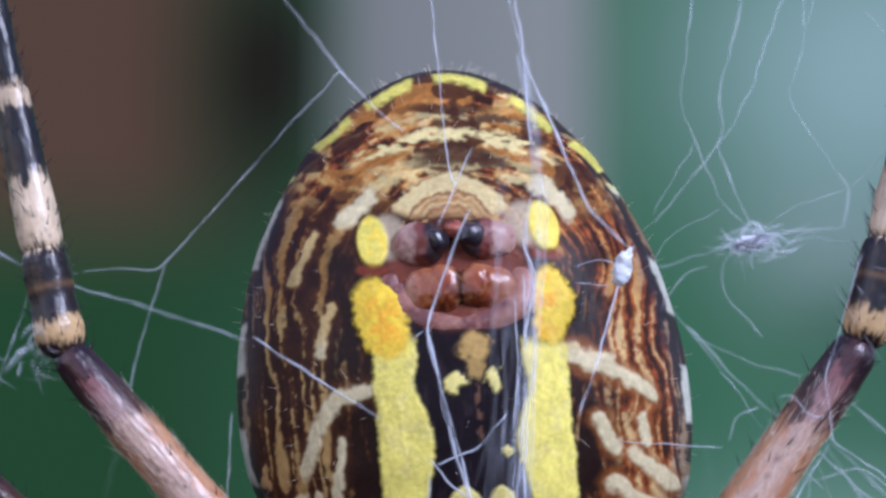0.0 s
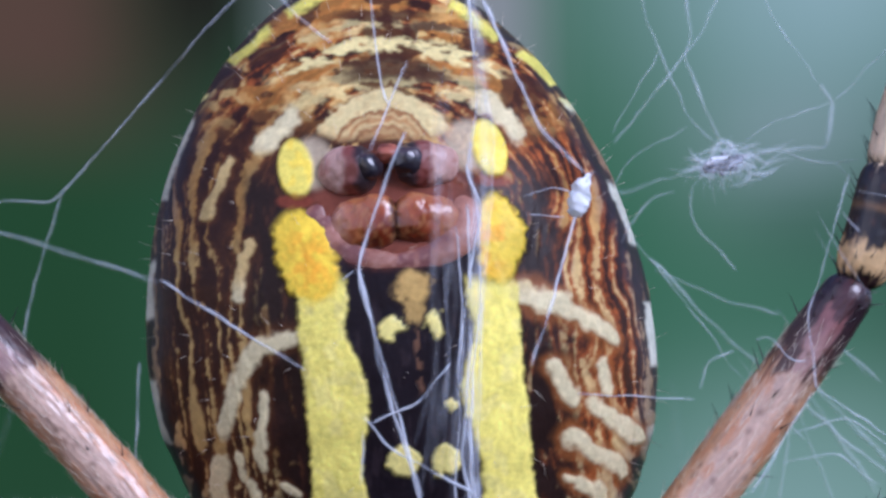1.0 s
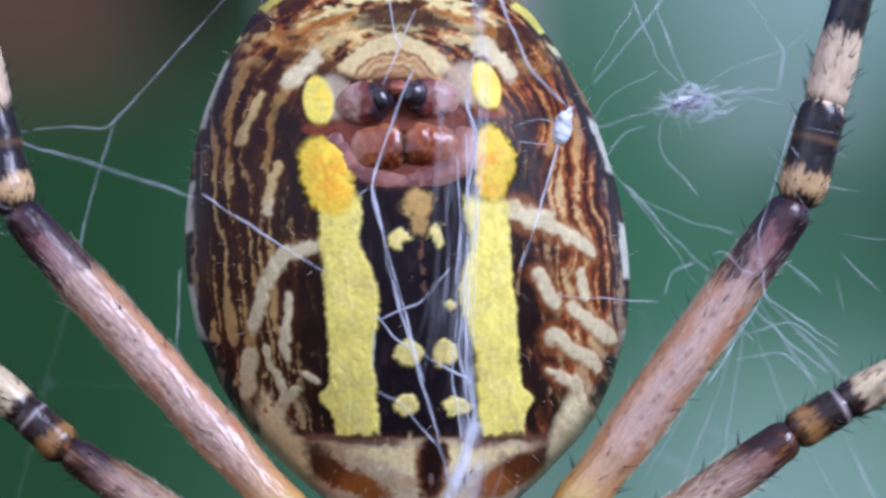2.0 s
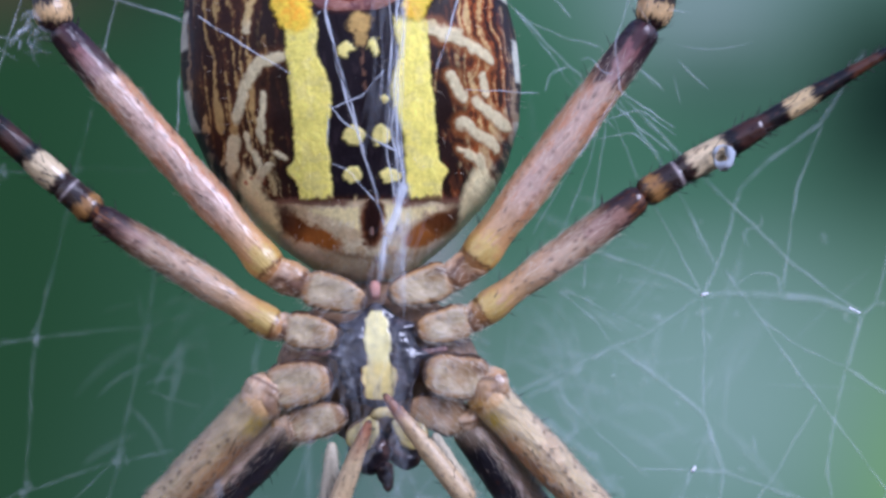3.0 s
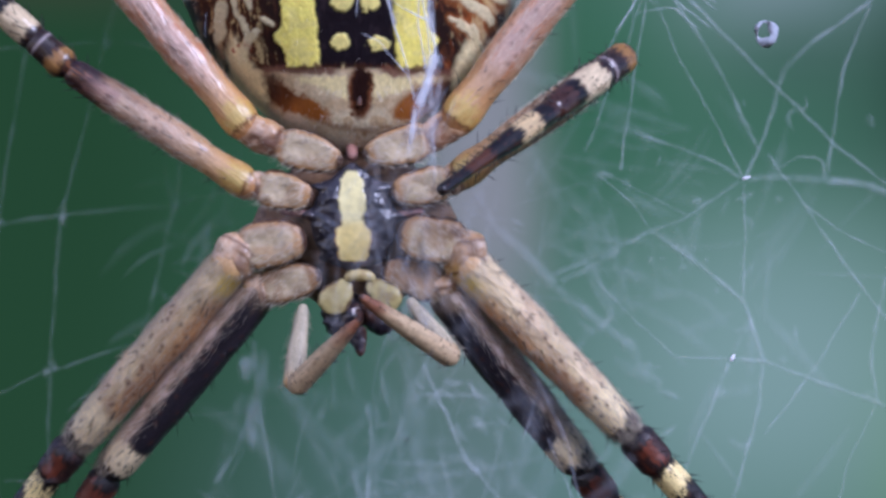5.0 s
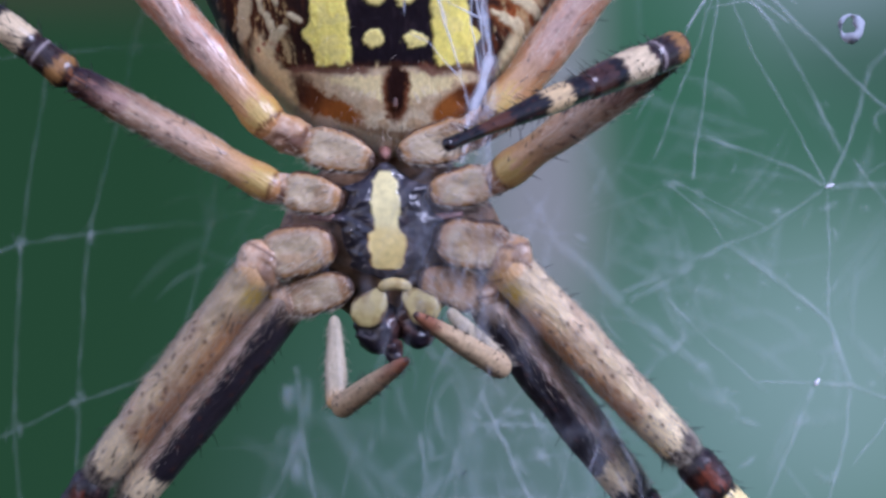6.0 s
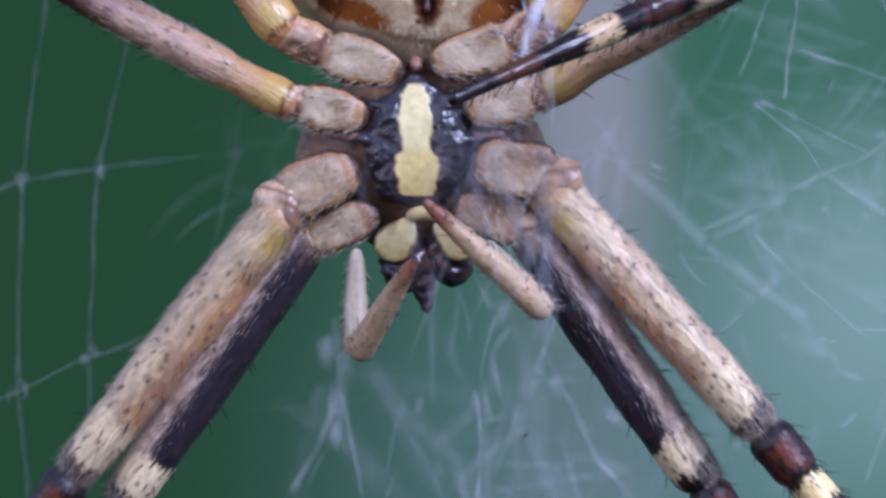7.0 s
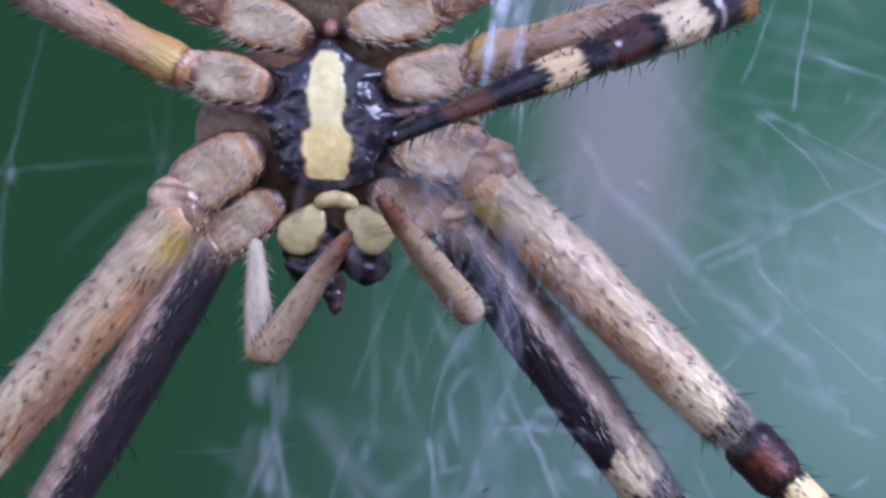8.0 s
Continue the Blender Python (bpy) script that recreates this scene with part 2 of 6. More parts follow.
def strand(points, half, veil):
    """A loose, rounded bundle of silk along a line: vertices, quads and density, densest along its middle."""
    p = np.asarray(points, float)
    tan = np.gradient(p, axis=0)
    tan /= np.linalg.norm(tan, axis=1)[:, None] + 1e-9
    across = np.cross(tan, np.array([0.03, 0.99, 0.11]))
    across /= np.linalg.norm(across, axis=1)[:, None] + 1e-9
    bow = np.cross(across, tan)
    bow *= -np.sign(bow[:, 1:2] + 1e-9)
    k = np.array([-1, -0.6, -0.25, 0.25, 0.6, 1.0])
    half = np.broadcast_to(half, (len(p),))[:, None, None]
    v = p[:, None] + half * (across[:, None] * k[None, :, None] + bow[:, None] * (0.7 * (1 - k * k))[None, :, None])
    dens = np.broadcast_to(veil, (len(p),))[:, None] * np.array([0, 0.3, 0.95, 0.95, 0.3, 0.0])[None]
    return v.reshape(-1, 3), sheet(len(p), 6, False), np.repeat(dens.reshape(-1, 1), 3, 1)


# ---- distance: blurred garden far behind ----
def backdrop():
    n, m = 130, 170
    z, x = np.meshgrid(np.linspace(-200, 200, n), np.linspace(-250, 250, m), indexing="ij")
    col = np.zeros((n, m, 3)) + np.array((0.044, 0.122, 0.058))

    def wash(mask, tint):
        nonlocal col
        col = over(col, np.clip(mask, 0, 1), tint)

    # thickets and lights of a garden, all far out of focus
    wash(step(-16, -60, x) * 0.85, (0.022, 0.068, 0.024))
    wash(np.exp(-((x - 50) / 30) ** 2 - ((z - 64) / 26) ** 2) * 0.95, (0.235, 0.325, 0.30))
    wash(np.exp(-((x - 44) / 15) ** 2 - ((z - 37) / 10) ** 2) * 0.45, (0.25, 0.285, 0.28))
    wash(np.exp(-((x - 44) / 38) ** 2 - ((z + 20) / 29) ** 2) * 0.92, (0.195, 0.285, 0.235))
    wash(np.exp(-((x + 4) / 32) ** 2 - ((z + 44) / 26) ** 2) * 0.75, (0.12, 0.19, 0.165))
    wash(np.exp(-((x - 84) / 17) ** 2 - ((z + 38) / 26) ** 2) * 0.9, (0.17, 0.31, 0.095))
    wash(np.exp(-((x - 44) / 24) ** 2 - ((z - 14) / 9) ** 2) * 0.55, (0.030, 0.100, 0.050))
    wash(np.exp(-((x - 18) / 13) ** 2 - ((z - 20) / 26) ** 2) * 0.6, (0.030, 0.105, 0.050))
    wash(step(-30, -60, x) * step(28, 54, z) * 0.95, (0.125, 0.068, 0.046))
    wash(np.exp(-((x + 38) / 12) ** 2 - ((z - 64) / 22) ** 2) * 0.95, (0.018, 0.013, 0.011))
    wash(np.exp(-((x - 47) / 13) ** 2 - ((z - 27) / 8) ** 2) * 0.45, (0.018, 0.060, 0.032))
    wash(np.exp(-((x - 75) / 17) ** 2 - ((z - 25) / 20) ** 2) * 0.97, (0.007, 0.018, 0.012))
    # a pale post
    left = -9 - 18 * step(34, 54, z)
    wash(step(left - 8, left + 7, x) * step(15, 2, x) * (0.12 + 0.88 * step(-30, 6, z)), (0.25, 0.25, 0.235))
    col = col * np.array((0.98, 1.0, 0.93)) * (0.66 + 0.34 * step(-40, 40, x))[..., None]
    me = mesh_of("backdrop", np.stack([x, np.full_like(x, 250.0), z], -1), sheet(n, m, False), GARDEN, col)
    tagged(new("backdrop", me), "blurred green and brown garden far behind the web", "backdrop", kind="structure")


def garden():
    m, tree, bsdf = material("far_garden")
    att = tree.nodes.new("ShaderNodeAttribute")
    att.attribute_name = "pigment"
    link(tree, att.outputs["Color"], bsdf.inputs["Emission Color"])
    bsdf.inputs["Emission Strength"].default_value = 1.0
    bsdf.inputs["Base Color"].default_value = (0.0, 0.0, 0.0, 1)
    bsdf.inputs["Roughness"].default_value = 1.0
    bsdf.inputs["Specular IOR Level"].default_value = 0.0
    return m


GARDEN = garden()
backdrop()

# ---- the spider ----
spider = new("spider")
tagged(spider, "yellow, black and brown orb-weaver spider hanging head down", "spider")

# abdomen profile: height on the axis, half width, half depth
PROFILE = ((0.80, 0.0, 0.0), (1.05, 1.3, 2.2), (1.7, 2.25, 3.0), (2.6, 3.25, 3.42), (3.5, 4.1, 3.74), (4.4, 4.62, 3.98), (5.8, 5.13, 4.3), (7.1, 5.27, 4.45),
           (8.4, 5.2, 4.45), (9.5, 5.02, 4.3), (10.8, 4.65, 4.0), (12.0, 4.1, 3.4), (13.2, 3.35, 2.7), (14.2, 2.4, 1.85), (14.9, 1.35, 1.05), (15.25, 0.0, 0.0))


def streaks(X, z):
    """Coordinates across and along the flank's streaks, which bend round the rear end."""
    top = np.clip(z - 10.2, 0, None)
    r = np.where(z > 10.2, np.hypot(X, top * 1.12), np.abs(X))
    phi = np.arctan2(top, X)
    along = np.where(z > 10.2, phi * 3.2, np.where(X > 0, z - 10.2, 3.2 * np.pi + 10.2 - z))
    return r, along


def abdomen_coat(x, y, z, facing):
    X = x + 0.66 + 0.08 * z
    A = np.abs(X)
    wob = grain(X * 1.6, z * 1.6, 0, 3, 3) - 0.5
    fuzz = grain(X * 9, z * 9, 0, 4, 2) - 0.5
    dust = grain(X * 15, z * 15, 6, 14, 2) - 0.5
    Xe, ze = X + wob * 0.28 + fuzz * 0.14 + dust * 0.06, z + wob * 0.22 + fuzz * 0.14 + dust * 0.06
    r, s = streaks(X, z)
    n3 = grain(X * 6, z * 6, 2, 11, 2)
    rear = step(11.2, 12.6, z)
    right = step(0, 0.8, X) * (1 - rear)
    low = step(5.6, 4.0, z)
    # broken dashes of pale pigment in bent lanes, each with a rusty rim, on near-black brown
    slant = 0.55 * step(2.0, 3.4, X) * step(10.5, 8.0, z) * (z - 6.0)
    drift = r + slant * 0.35 + 0.7 * (grain(r * 0.7, s * 0.42, 1, 5, 2) - 0.5) + 0.26 * (grain(r * 2.2, s * 1.2, 3, 6, 2) - 0.5) + 0.10 * (grain(r * 6, s * 5, 3, 16, 2) - 0.5)
    pale, rim = np.zeros(x.shape), np.zeros(x.shape)
    for pitch, seed, gain in ((0.40, 7, 1.0), (0.25, 27, 0.5)):
        wave = drift / pitch + seed * 0.37
        lane = np.floor(wave)
        d = np.abs(wave - lane - 0.5)
        run = grain(lane * 7.31, s * (0.66 + 0.3 * low + 0.45 * np.maximum(right, rear)), lane * 3.7 + seed, seed, 2)
        half = (run - 0.50 + 0.04 * right + 0.05 * low - 0.05 * rear - 0.12 * step(3.3, 2.6, A) * (1 - rear)) * 1.25 * gain + 0.005 + 0.22 * (n3 - 0.5) * gain + 0.22 * dust
        half = np.minimum(half, 0.30)
        pale = np.maximum(pale, step(0.07, -0.07, d - half))
        rim = np.maximum(rim, step(0.12, -0.12, d - half - 0.11 - 0.08 * right - 0.08 * rear))
    col = np.zeros(x.shape + (3,)) + np.array((0.034, 0.013, 0.009))
    col = over(col, step(0.5, 0.7, grain(X * 3, z * 3, 8, 23, 3)) * 0.6, BROWN)
    rust = np.array((0.12, 0.042, 0.014)) + (np.array((0.34, 0.085, 0.018)) - np.array((0.12, 0.042, 0.014))) * np.maximum(right, rear)[..., None]
    col = col + (rust - col) * (rim * (0.45 + 0.55 * n3))[..., None]
    warm = grain(X * 0.9, z * 0.8, 9, 12, 2)
    body = np.array((0.48, 0.26, 0.07)) + (np.array((0.63, 0.43, 0.15)) - np.array((0.48, 0.26, 0.07))) * step(0.35, 0.6, warm)[..., None]
    body = body + (np.array((0.70, 0.57, 0.27)) - body) * np.clip(0.75 * low + 0.5 * right * step(10.5, 8.0, z) + 0.3 * rear, 0, 0.9)[..., None]
    body = body * (0.78 + 0.22 * np.maximum(right, np.maximum(rear, low)))[..., None]
    col = col + (body - col) * (pale * (0.72 + 0.28 * n3))[..., None]
    # crumbs of orange and pale pigment over the rear, with pale cross bars
    crumb_mask = grain(X * 3.0, z * 4.5, 7, 19, 3)
    col = over(col, rear * step(0.48, 0.60, crumb_mask) * step(14.6, 13.9, z) * 0.75, (0.42, 0.17, 0.035))
    col = over(col, rear * step(0.60, 0.68, crumb_mask) * step(14.6, 13.9, z) * 0.8, (0.62, 0.43, 0.15))
    blotch = grain(X * 1.2, z * 2.2, 5, 61, 2)
    col = over(col, rear * step(0.52, 0.58, grain(X * 1.5, z * 2.6, 9, 62, 2)) * 0.6, (0.46, 0.20, 0.04))
    col = over(col, rear * step(0.53, 0.58, blotch + 0.12 * fuzz) * 0.9, (0.055, 0.020, 0.011))
    for zc, half, amp, thick in ((13.30, 2.6, 0.95, 0.17), (12.80, 2.2, 0.5, 0.11), (13.85, 1.9, 0.55, 0.10), (12.50, 2.3, 0.6, 0.12)):
        bar = step(thick + 0.08, thick - 0.06, np.abs(ze - zc + 0.10 * X * X + 0.25 * wob)) * (1 - step(half * 0.75, half, np.abs(Xe)))
        col = over(col, bar * amp * step(0.36, 0.50, grain(X * 2.6, z * 7, 4, 29, 3)), (0.70, 0.58, 0.25))
    for cx, zc, half, tall in ((-0.05, 12.80, 0.85, 0.30), (0.75, 12.62, 0.5, 0.16), (-0.1, 14.0, 1.0, 0.16), (0.9, 13.75, 0.5, 0.12)):
        col = over(col, blob(Xe, ze, cx, zc, half, tall, 0, 0.4) * 0.9, (0.05, 0.018, 0.011))
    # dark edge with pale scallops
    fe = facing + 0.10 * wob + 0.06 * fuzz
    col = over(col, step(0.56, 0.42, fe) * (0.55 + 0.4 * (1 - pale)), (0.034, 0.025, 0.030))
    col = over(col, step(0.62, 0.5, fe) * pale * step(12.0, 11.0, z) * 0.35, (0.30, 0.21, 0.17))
    beat = np.cos(s * 2 * np.pi / np.where(z > 12.4, 1.25, 2.4) + 0.6) + 0.8 * wob
    wide = 0.18 * step(12.0, 13.6, z) + 0.05 * step(0, -1, X) * step(12.6, 12.0, z)
    tip = step(12.8, 13.6, z)
    edge = step(0.37 + wide + 0.10 * tip, 0.30 + wide + 0.10 * tip, fe) * step(-0.3 + 0.72 * tip, -0.2 + 0.72 * tip, fe) * step(-0.2 - 0.5 * tip, 0.1 - 0.5 * tip, beat) * step(5.0, 5.8, z)
    tint = np.array((0.66, 0.64, 0.52)) + (np.array((0.72, 0.64, 0.12)) - np.array((0.66, 0.64, 0.52))) * step(11.8, 12.8, z)[..., None]
    col = col + (tint - col) * (edge * 0.92)[..., None]
    # black fields beside the two stripes
    n2 = grain(r * 7.0, s * 2.2, 4, 9, 3)
    field = step(3.3, 2.65, A + 0.9 * wob + 0.3 * fuzz) * step(3.2, 3.7, z) * step(11.0, 10.2, z + 0.35 * wob)
    col = over(col, field * (0.55 + 0.45 * step(0.66, 0.5, n2)), (0.020, 0.010, 0.008))
    col = over(col, field * step(0.66, 0.74, n2) * 0.5, (0.10, 0.035, 0.015))
    mid = step(1.5, 1.25, A + 0.2 * wob) * step(3.3, 3.5, z) * step(9.3, 9.0, z)
    col = over(col, mid, (0.013, 0.009, 0.012))
    col = over(col, mid * step(0.62, 0.75, n2) * 0.4, (0.045, 0.030, 0.034))
    col = over(col, (1 - step(0.03, 0.09, np.abs(X - 0.1 + 0.25 * wob))) * step(6.3, 6.6, z) * step(7.9, 7.6, z) * step(0.45, 0.55, n3) * 0.45, (0.30, 0.15, 0.08))
    col = over(col, blob(X, z, 0, 9.2, 1.15, 1.25, 0, 0.12), (0.013, 0.008, 0.010))
    col = over(col, blob(Xe, ze, -0.15, 10.0, 1.6, 1.15, 0, 0.2) * 0.9, (0.19, 0.055, 0.032))
    # pale branches on the flanks, with rusty rims
    branch, hem = np.zeros(x.shape), np.zeros(x.shape)
    Xb, zb, thin = X + 0.42 * wob + 0.07 * fuzz, z + 0.36 * wob + 0.07 * dust, 0.70 + 0.6 * n3
    for line, w in ((((-1.9, 7.55), (-2.85, 7.4), (-3.35, 6.8), (-3.8, 5.75)), 0.16), (((-2.87, 6.35), (-3.02, 5.05)), 0.12), (((2.2, 8.35), (2.95, 8.15), (3.75, 7.4)), 0.19),
                    (((3.4, 6.2), (4.2, 5.5)), 0.17), (((2.68, 6.95), (2.9, 6.25)), 0.15), (((2.85, 5.55), (3.85, 4.85)), 0.17), (((2.75, 4.75), (3.3, 4.35)), 0.12), (((3.35, 4.5), (3.8, 3.8)), 0.15), (((3.5, 6.85), (3.7, 6.5)), 0.13)):
        branch, hem = np.maximum(branch, stroke(Xb, zb, line, w * thin)), np.maximum(hem, stroke(Xb, zb, line, w * 1.7, 0.5))
    for line, w in ((((-2.6, 11.2), (-1.9, 11.85)), 0.2), (((1.75, 12.1), (2.35, 11.5)), 0.2), (((-3.3, 4.7), (-3.1, 4.2)), 0.12), (((-2.9, 4.35), (-3.3, 3.85)), 0.12), (((-3.9, 5.1), (-4.1, 4.2)), 0.15), (((-3.5, 5.2), (-3.45, 4.85)), 0.1),
                    (((-3.05, 9.2), (-3.3, 8.2)), 0.10), (((-3.3, 10.9), (-3.75, 9.9)), 0.11), (((-2.55, 4.75), (-2.4, 4.55)), 0.09), (((-3.6, 4.0), (-3.4, 3.5)), 0.13)):
        branch, hem = np.maximum(branch, stroke(Xb, zb, line, w * thin)), np.maximum(hem, stroke(Xb, zb, line, w * 1.7, 0.5))
    col = over(col, hem * (0.25 + 0.6 * step(0, 0.8, X)) * step(12, 11, z), (0.26, 0.085, 0.02))
    tone = np.array((0.58, 0.42, 0.17)) + (np.array((0.66, 0.57, 0.33)) - np.array((0.58, 0.42, 0.17))) * np.maximum(step(8.8, 8.2, z), step(11, 11.2, z))[..., None]
    col = col + (tone - col) * (branch * 0.95)[..., None]
    # the arched shield over the spinnerets
    arcs = np.hypot((X + 0.22) / 1.40, (ze - 10.95) / 1.36) + 0.05 * wob
    within = step(1.04, 0.98, arcs) * step(11.2, 11.45, z + 0.45 * np.maximum(0, np.abs(X + 0.22) - 0.9) * -1)
    col = over(col, within, (0.26, 0.115, 0.045))
    col = over(col, within * step(0.72, 0.77, arcs) * 0.95, (0.66, 0.54, 0.25))
    col = over(col, within * step(0.71, 0.66, arcs) * step(0.47, 0.54, arcs) * 0.9, (0.60, 0.45, 0.20))
    col = over(col, within * np.exp(-((arcs - 0.60) / 0.035) ** 2) * 0.7, RUST)
    col = over(col, within * np.exp(-((arcs - 0.40) / 0.05) ** 2) * 0.6, (0.52, 0.36, 0.15))
    col = over(col, within * step(0.5, 0.66, n3) * 0.25, (0.40, 0.22, 0.08))
    # two long yellow stripes, patches and dots
    inner = 1.12 - 0.24 * np.exp(-((z - 6.35) / 0.75) ** 2) + 0.10 * np.exp(-((z - 7.6) / 0.4) ** 2)
    outer = 2.08 + 0.28 * np.exp(-((z - 4.15) / 0.25) ** 2)
    Ae = np.abs(X + fuzz * 0.08 + wob * 0.08 + dust * 0.05)
    stripe = step(inner - 0.05, inner + 0.05, Ae) * step(outer + 0.06, outer - 0.06, Ae) * step(3.22, 3.36, z) * step(8.75, 8.35, z)
    col = over(col, stripe, np.array(PALE_YELLOW))
    col = over(col, stripe * step(0.52, 0.68, grain(X * 4, z * 4, 3, 39, 3)) * 0.5, (0.84, 0.72, 0.24))
    patch = np.maximum(blob(Xe, ze, -1.88, 9.0, 0.58, 0.9, 18, 0.14), blob(Xe, ze, 1.86, 9.42, 0.42, 0.85, -3, 0.14))
    col = over(col, patch, YELLOW)
    heart = np.maximum(blob(Xe, ze, -1.78, 8.95, 0.4, 0.6, 18, 0.6), blob(Xe, ze, 1.72, 9.35, 0.3, 0.6, 0, 0.6))
    col = over(col, heart * patch * (0.45 + 0.5 * n3) * step(0.35, 0.6, grain(X * 5, z * 5, 1, 37, 2)), AMBER)
    oval = np.maximum(blob(X, z, -1.95, 10.75, 0.34, 0.58, 3, 0.12), blob(X, z, 1.80, 11.15, 0.32, 0.58, 8, 0.12))
    col = over(col, np.maximum(blob(X, z, -1.6, 10.85, 0.4, 0.5), blob(X, z, 1.42, 11.2, 0.45, 0.5)) * 0.8, (0.52, 0.42, 0.28))
    col = over(col, oval, (0.86, 0.71, 0.13))
    col = over(col, oval * step(0.5, 0.64, n3) * 0.6, (0.84, 0.60, 0.05))
    col = over(col, np.maximum(blob(X, z, -2.0, 10.1, 0.35, 0.14), blob(X, z, 1.85, 10.5, 0.35, 0.12)) * 0.6, (0.28, 0.06, 0.03))
    dots = np.zeros(x.shape)
    for cx, cz, rx, rz in ((-0.34, 5.14, 0.29, 0.28), (0.46, 5.16, 0.26, 0.28), (-0.5, 3.98, 0.27, 0.22), (0.62, 3.98, 0.32, 0.22), (0.7, 6.25, 0.12, 0.12)):
        dots = np.maximum(dots, blob(Xe, ze, cx, cz, rx, rz, 0, 0.15))
    for cx, cz in ((-0.30, 7.64), (0.50, 7.72)):
        dots = np.maximum(dots, blob(Xe, ze, cx, cz, 0.22, 0.24, 0, 0.2) * (1 - blob(Xe, ze, cx - 0.14 * np.sign(cx), cz - 0.16, 0.14, 0.16)))
    col = over(col, dots, (0.82, 0.70, 0.22))
    col = over(col, np.maximum(blob(Xe, ze, 0.09, 8.40, 0.33, 0.32, 0, 0.25), blob(Xe, ze, 0.10, 8.0, 0.16, 0.3, 0, 0.3) * 0.8), (0.50, 0.32, 0.10))
    # the front end: cream plates, lung covers, the dark plate between them
    front = step(3.34, 3.2, z + 0.06 * wob)
    comb = grain(X * 9 + ze * 4 * np.sign(X), z * 2.4, 3, 15, 3)
    blot = grain(X * 2.2, z * 2.2, 1, 41, 3)
    tA = np.abs(X + 0.12 * wob)
    col = over(col, front * step(4.6, 3.6, A), (0.66, 0.52, 0.31))
    col = over(col, front * step(0.42, 0.6, blot + 0.06 * (tA - 1.2)) * step(3.6, 2.8, A) * 0.4, (0.40, 0.23, 0.09))
    cream = front * step(1.9, 0.9, tA + 0.9 * (blot - 0.5)) * step(2.45, 2.1, ze + 0.3 * (comb - 0.5) + 0.25 * tA)
    col = over(col, cream * 0.9, (0.75, 0.62, 0.38))
    col = over(col, cream * step(0.50, 0.62, comb) * 0.7, (0.76, 0.66, 0.44))
    col = over(col, cream * step(0.52, 0.40, blot) * 0.6, (0.44, 0.25, 0.10))
    col = over(col, front * np.exp(-((ze - 1.55 - 0.12 * X * X) / 0.10) ** 2) * step(1.6, 1.0, tA) * 0.6, (0.28, 0.12, 0.04))
    plate = step(2.3, 2.45, ze + 0.35 * (comb - 0.5) - 0.40 * (tA - 0.35)) * step(3.20, 3.06, ze + 0.05 * tA) * step(0.28, 0.42, tA) * step(2.3, 1.7, tA + 0.6 * (blot - 0.5))
    col = over(col, plate, (0.84, 0.70, 0.34))
    col = over(col, plate * step(0.55, 0.66, comb) * step(2.9, 2.5, ze) * 0.7, (0.74, 0.64, 0.50))
    lung = np.maximum(blob(Xe, ze, -1.9, 2.32, 1.05, 0.34, -26, 0.25), blob(Xe, ze, 1.7, 2.40, 0.95, 0.34, 28, 0.25))
    col = over(col, front * np.maximum(blob(Xe, ze, -2.2, 1.85, 0.8, 0.16, -24, 0.4), blob(Xe, ze, 2.0, 1.95, 0.75, 0.16, 26, 0.4)) * 0.7, (0.64, 0.52, 0.38))
    col = over(col, lung, (0.34, 0.115, 0.020))
    col = over(col, lung * step(-0.25, 0.55, (tA - 1.8) * 0.55 + (ze - 2.3) * 1.2 + 0.5 * (blot - 0.5)) * 0.85, (0.085, 0.026, 0.010))
    col = over(col, np.maximum(blob(Xe, ze, -2.85, 2.75, 0.5, 0.42, 0, 0.5), blob(Xe, ze, 2.7, 2.85, 0.42, 0.36, 0, 0.5)) * 0.9, (0.045, 0.018, 0.013))
    col = over(col, step(0.16, 0.06, np.abs(ze - 3.26)) * step(3.2, 2.7, A) * step(0.5, 0.8, A) * 0.85, (0.15, 0.06, 0.04))
    col = over(col, blob(Xe, ze, 0.0, 2.62, 0.36, 0.70, 0, 0.22), (0.17, 0.06, 0.022))
    col = over(col, blob(Xe, ze, 0.0, 2.72, 0.24, 0.66, 0, 0.3), (0.022, 0.009, 0.007))
    col = over(col, np.maximum(blob(Xe, ze, -3.4, 3.0, 0.5, 1.15, 16), blob(Xe, ze, 3.15, 3.2, 0.48, 1.2, -18)), (0.76, 0.66, 0.36))
    col = over(col, blob(Xe, ze, -3.55, 3.85, 0.5, 0.28, 0, 0.5) * step(0.5, 0.62, n3) * 0.8, (0.34, 0.06, 0.03))
    col = col * (0.90 + 0.2 * n3[..., None] + 0.16 * dust[..., None])
    relief = 0.05 * np.clip(stripe + patch + oval + dots + 0.5 * branch, 0, 1) + 0.012 * pale + 0.006 * (fuzz + dust) * np.clip(stripe + patch + oval, 0, 1)
    return col, relief


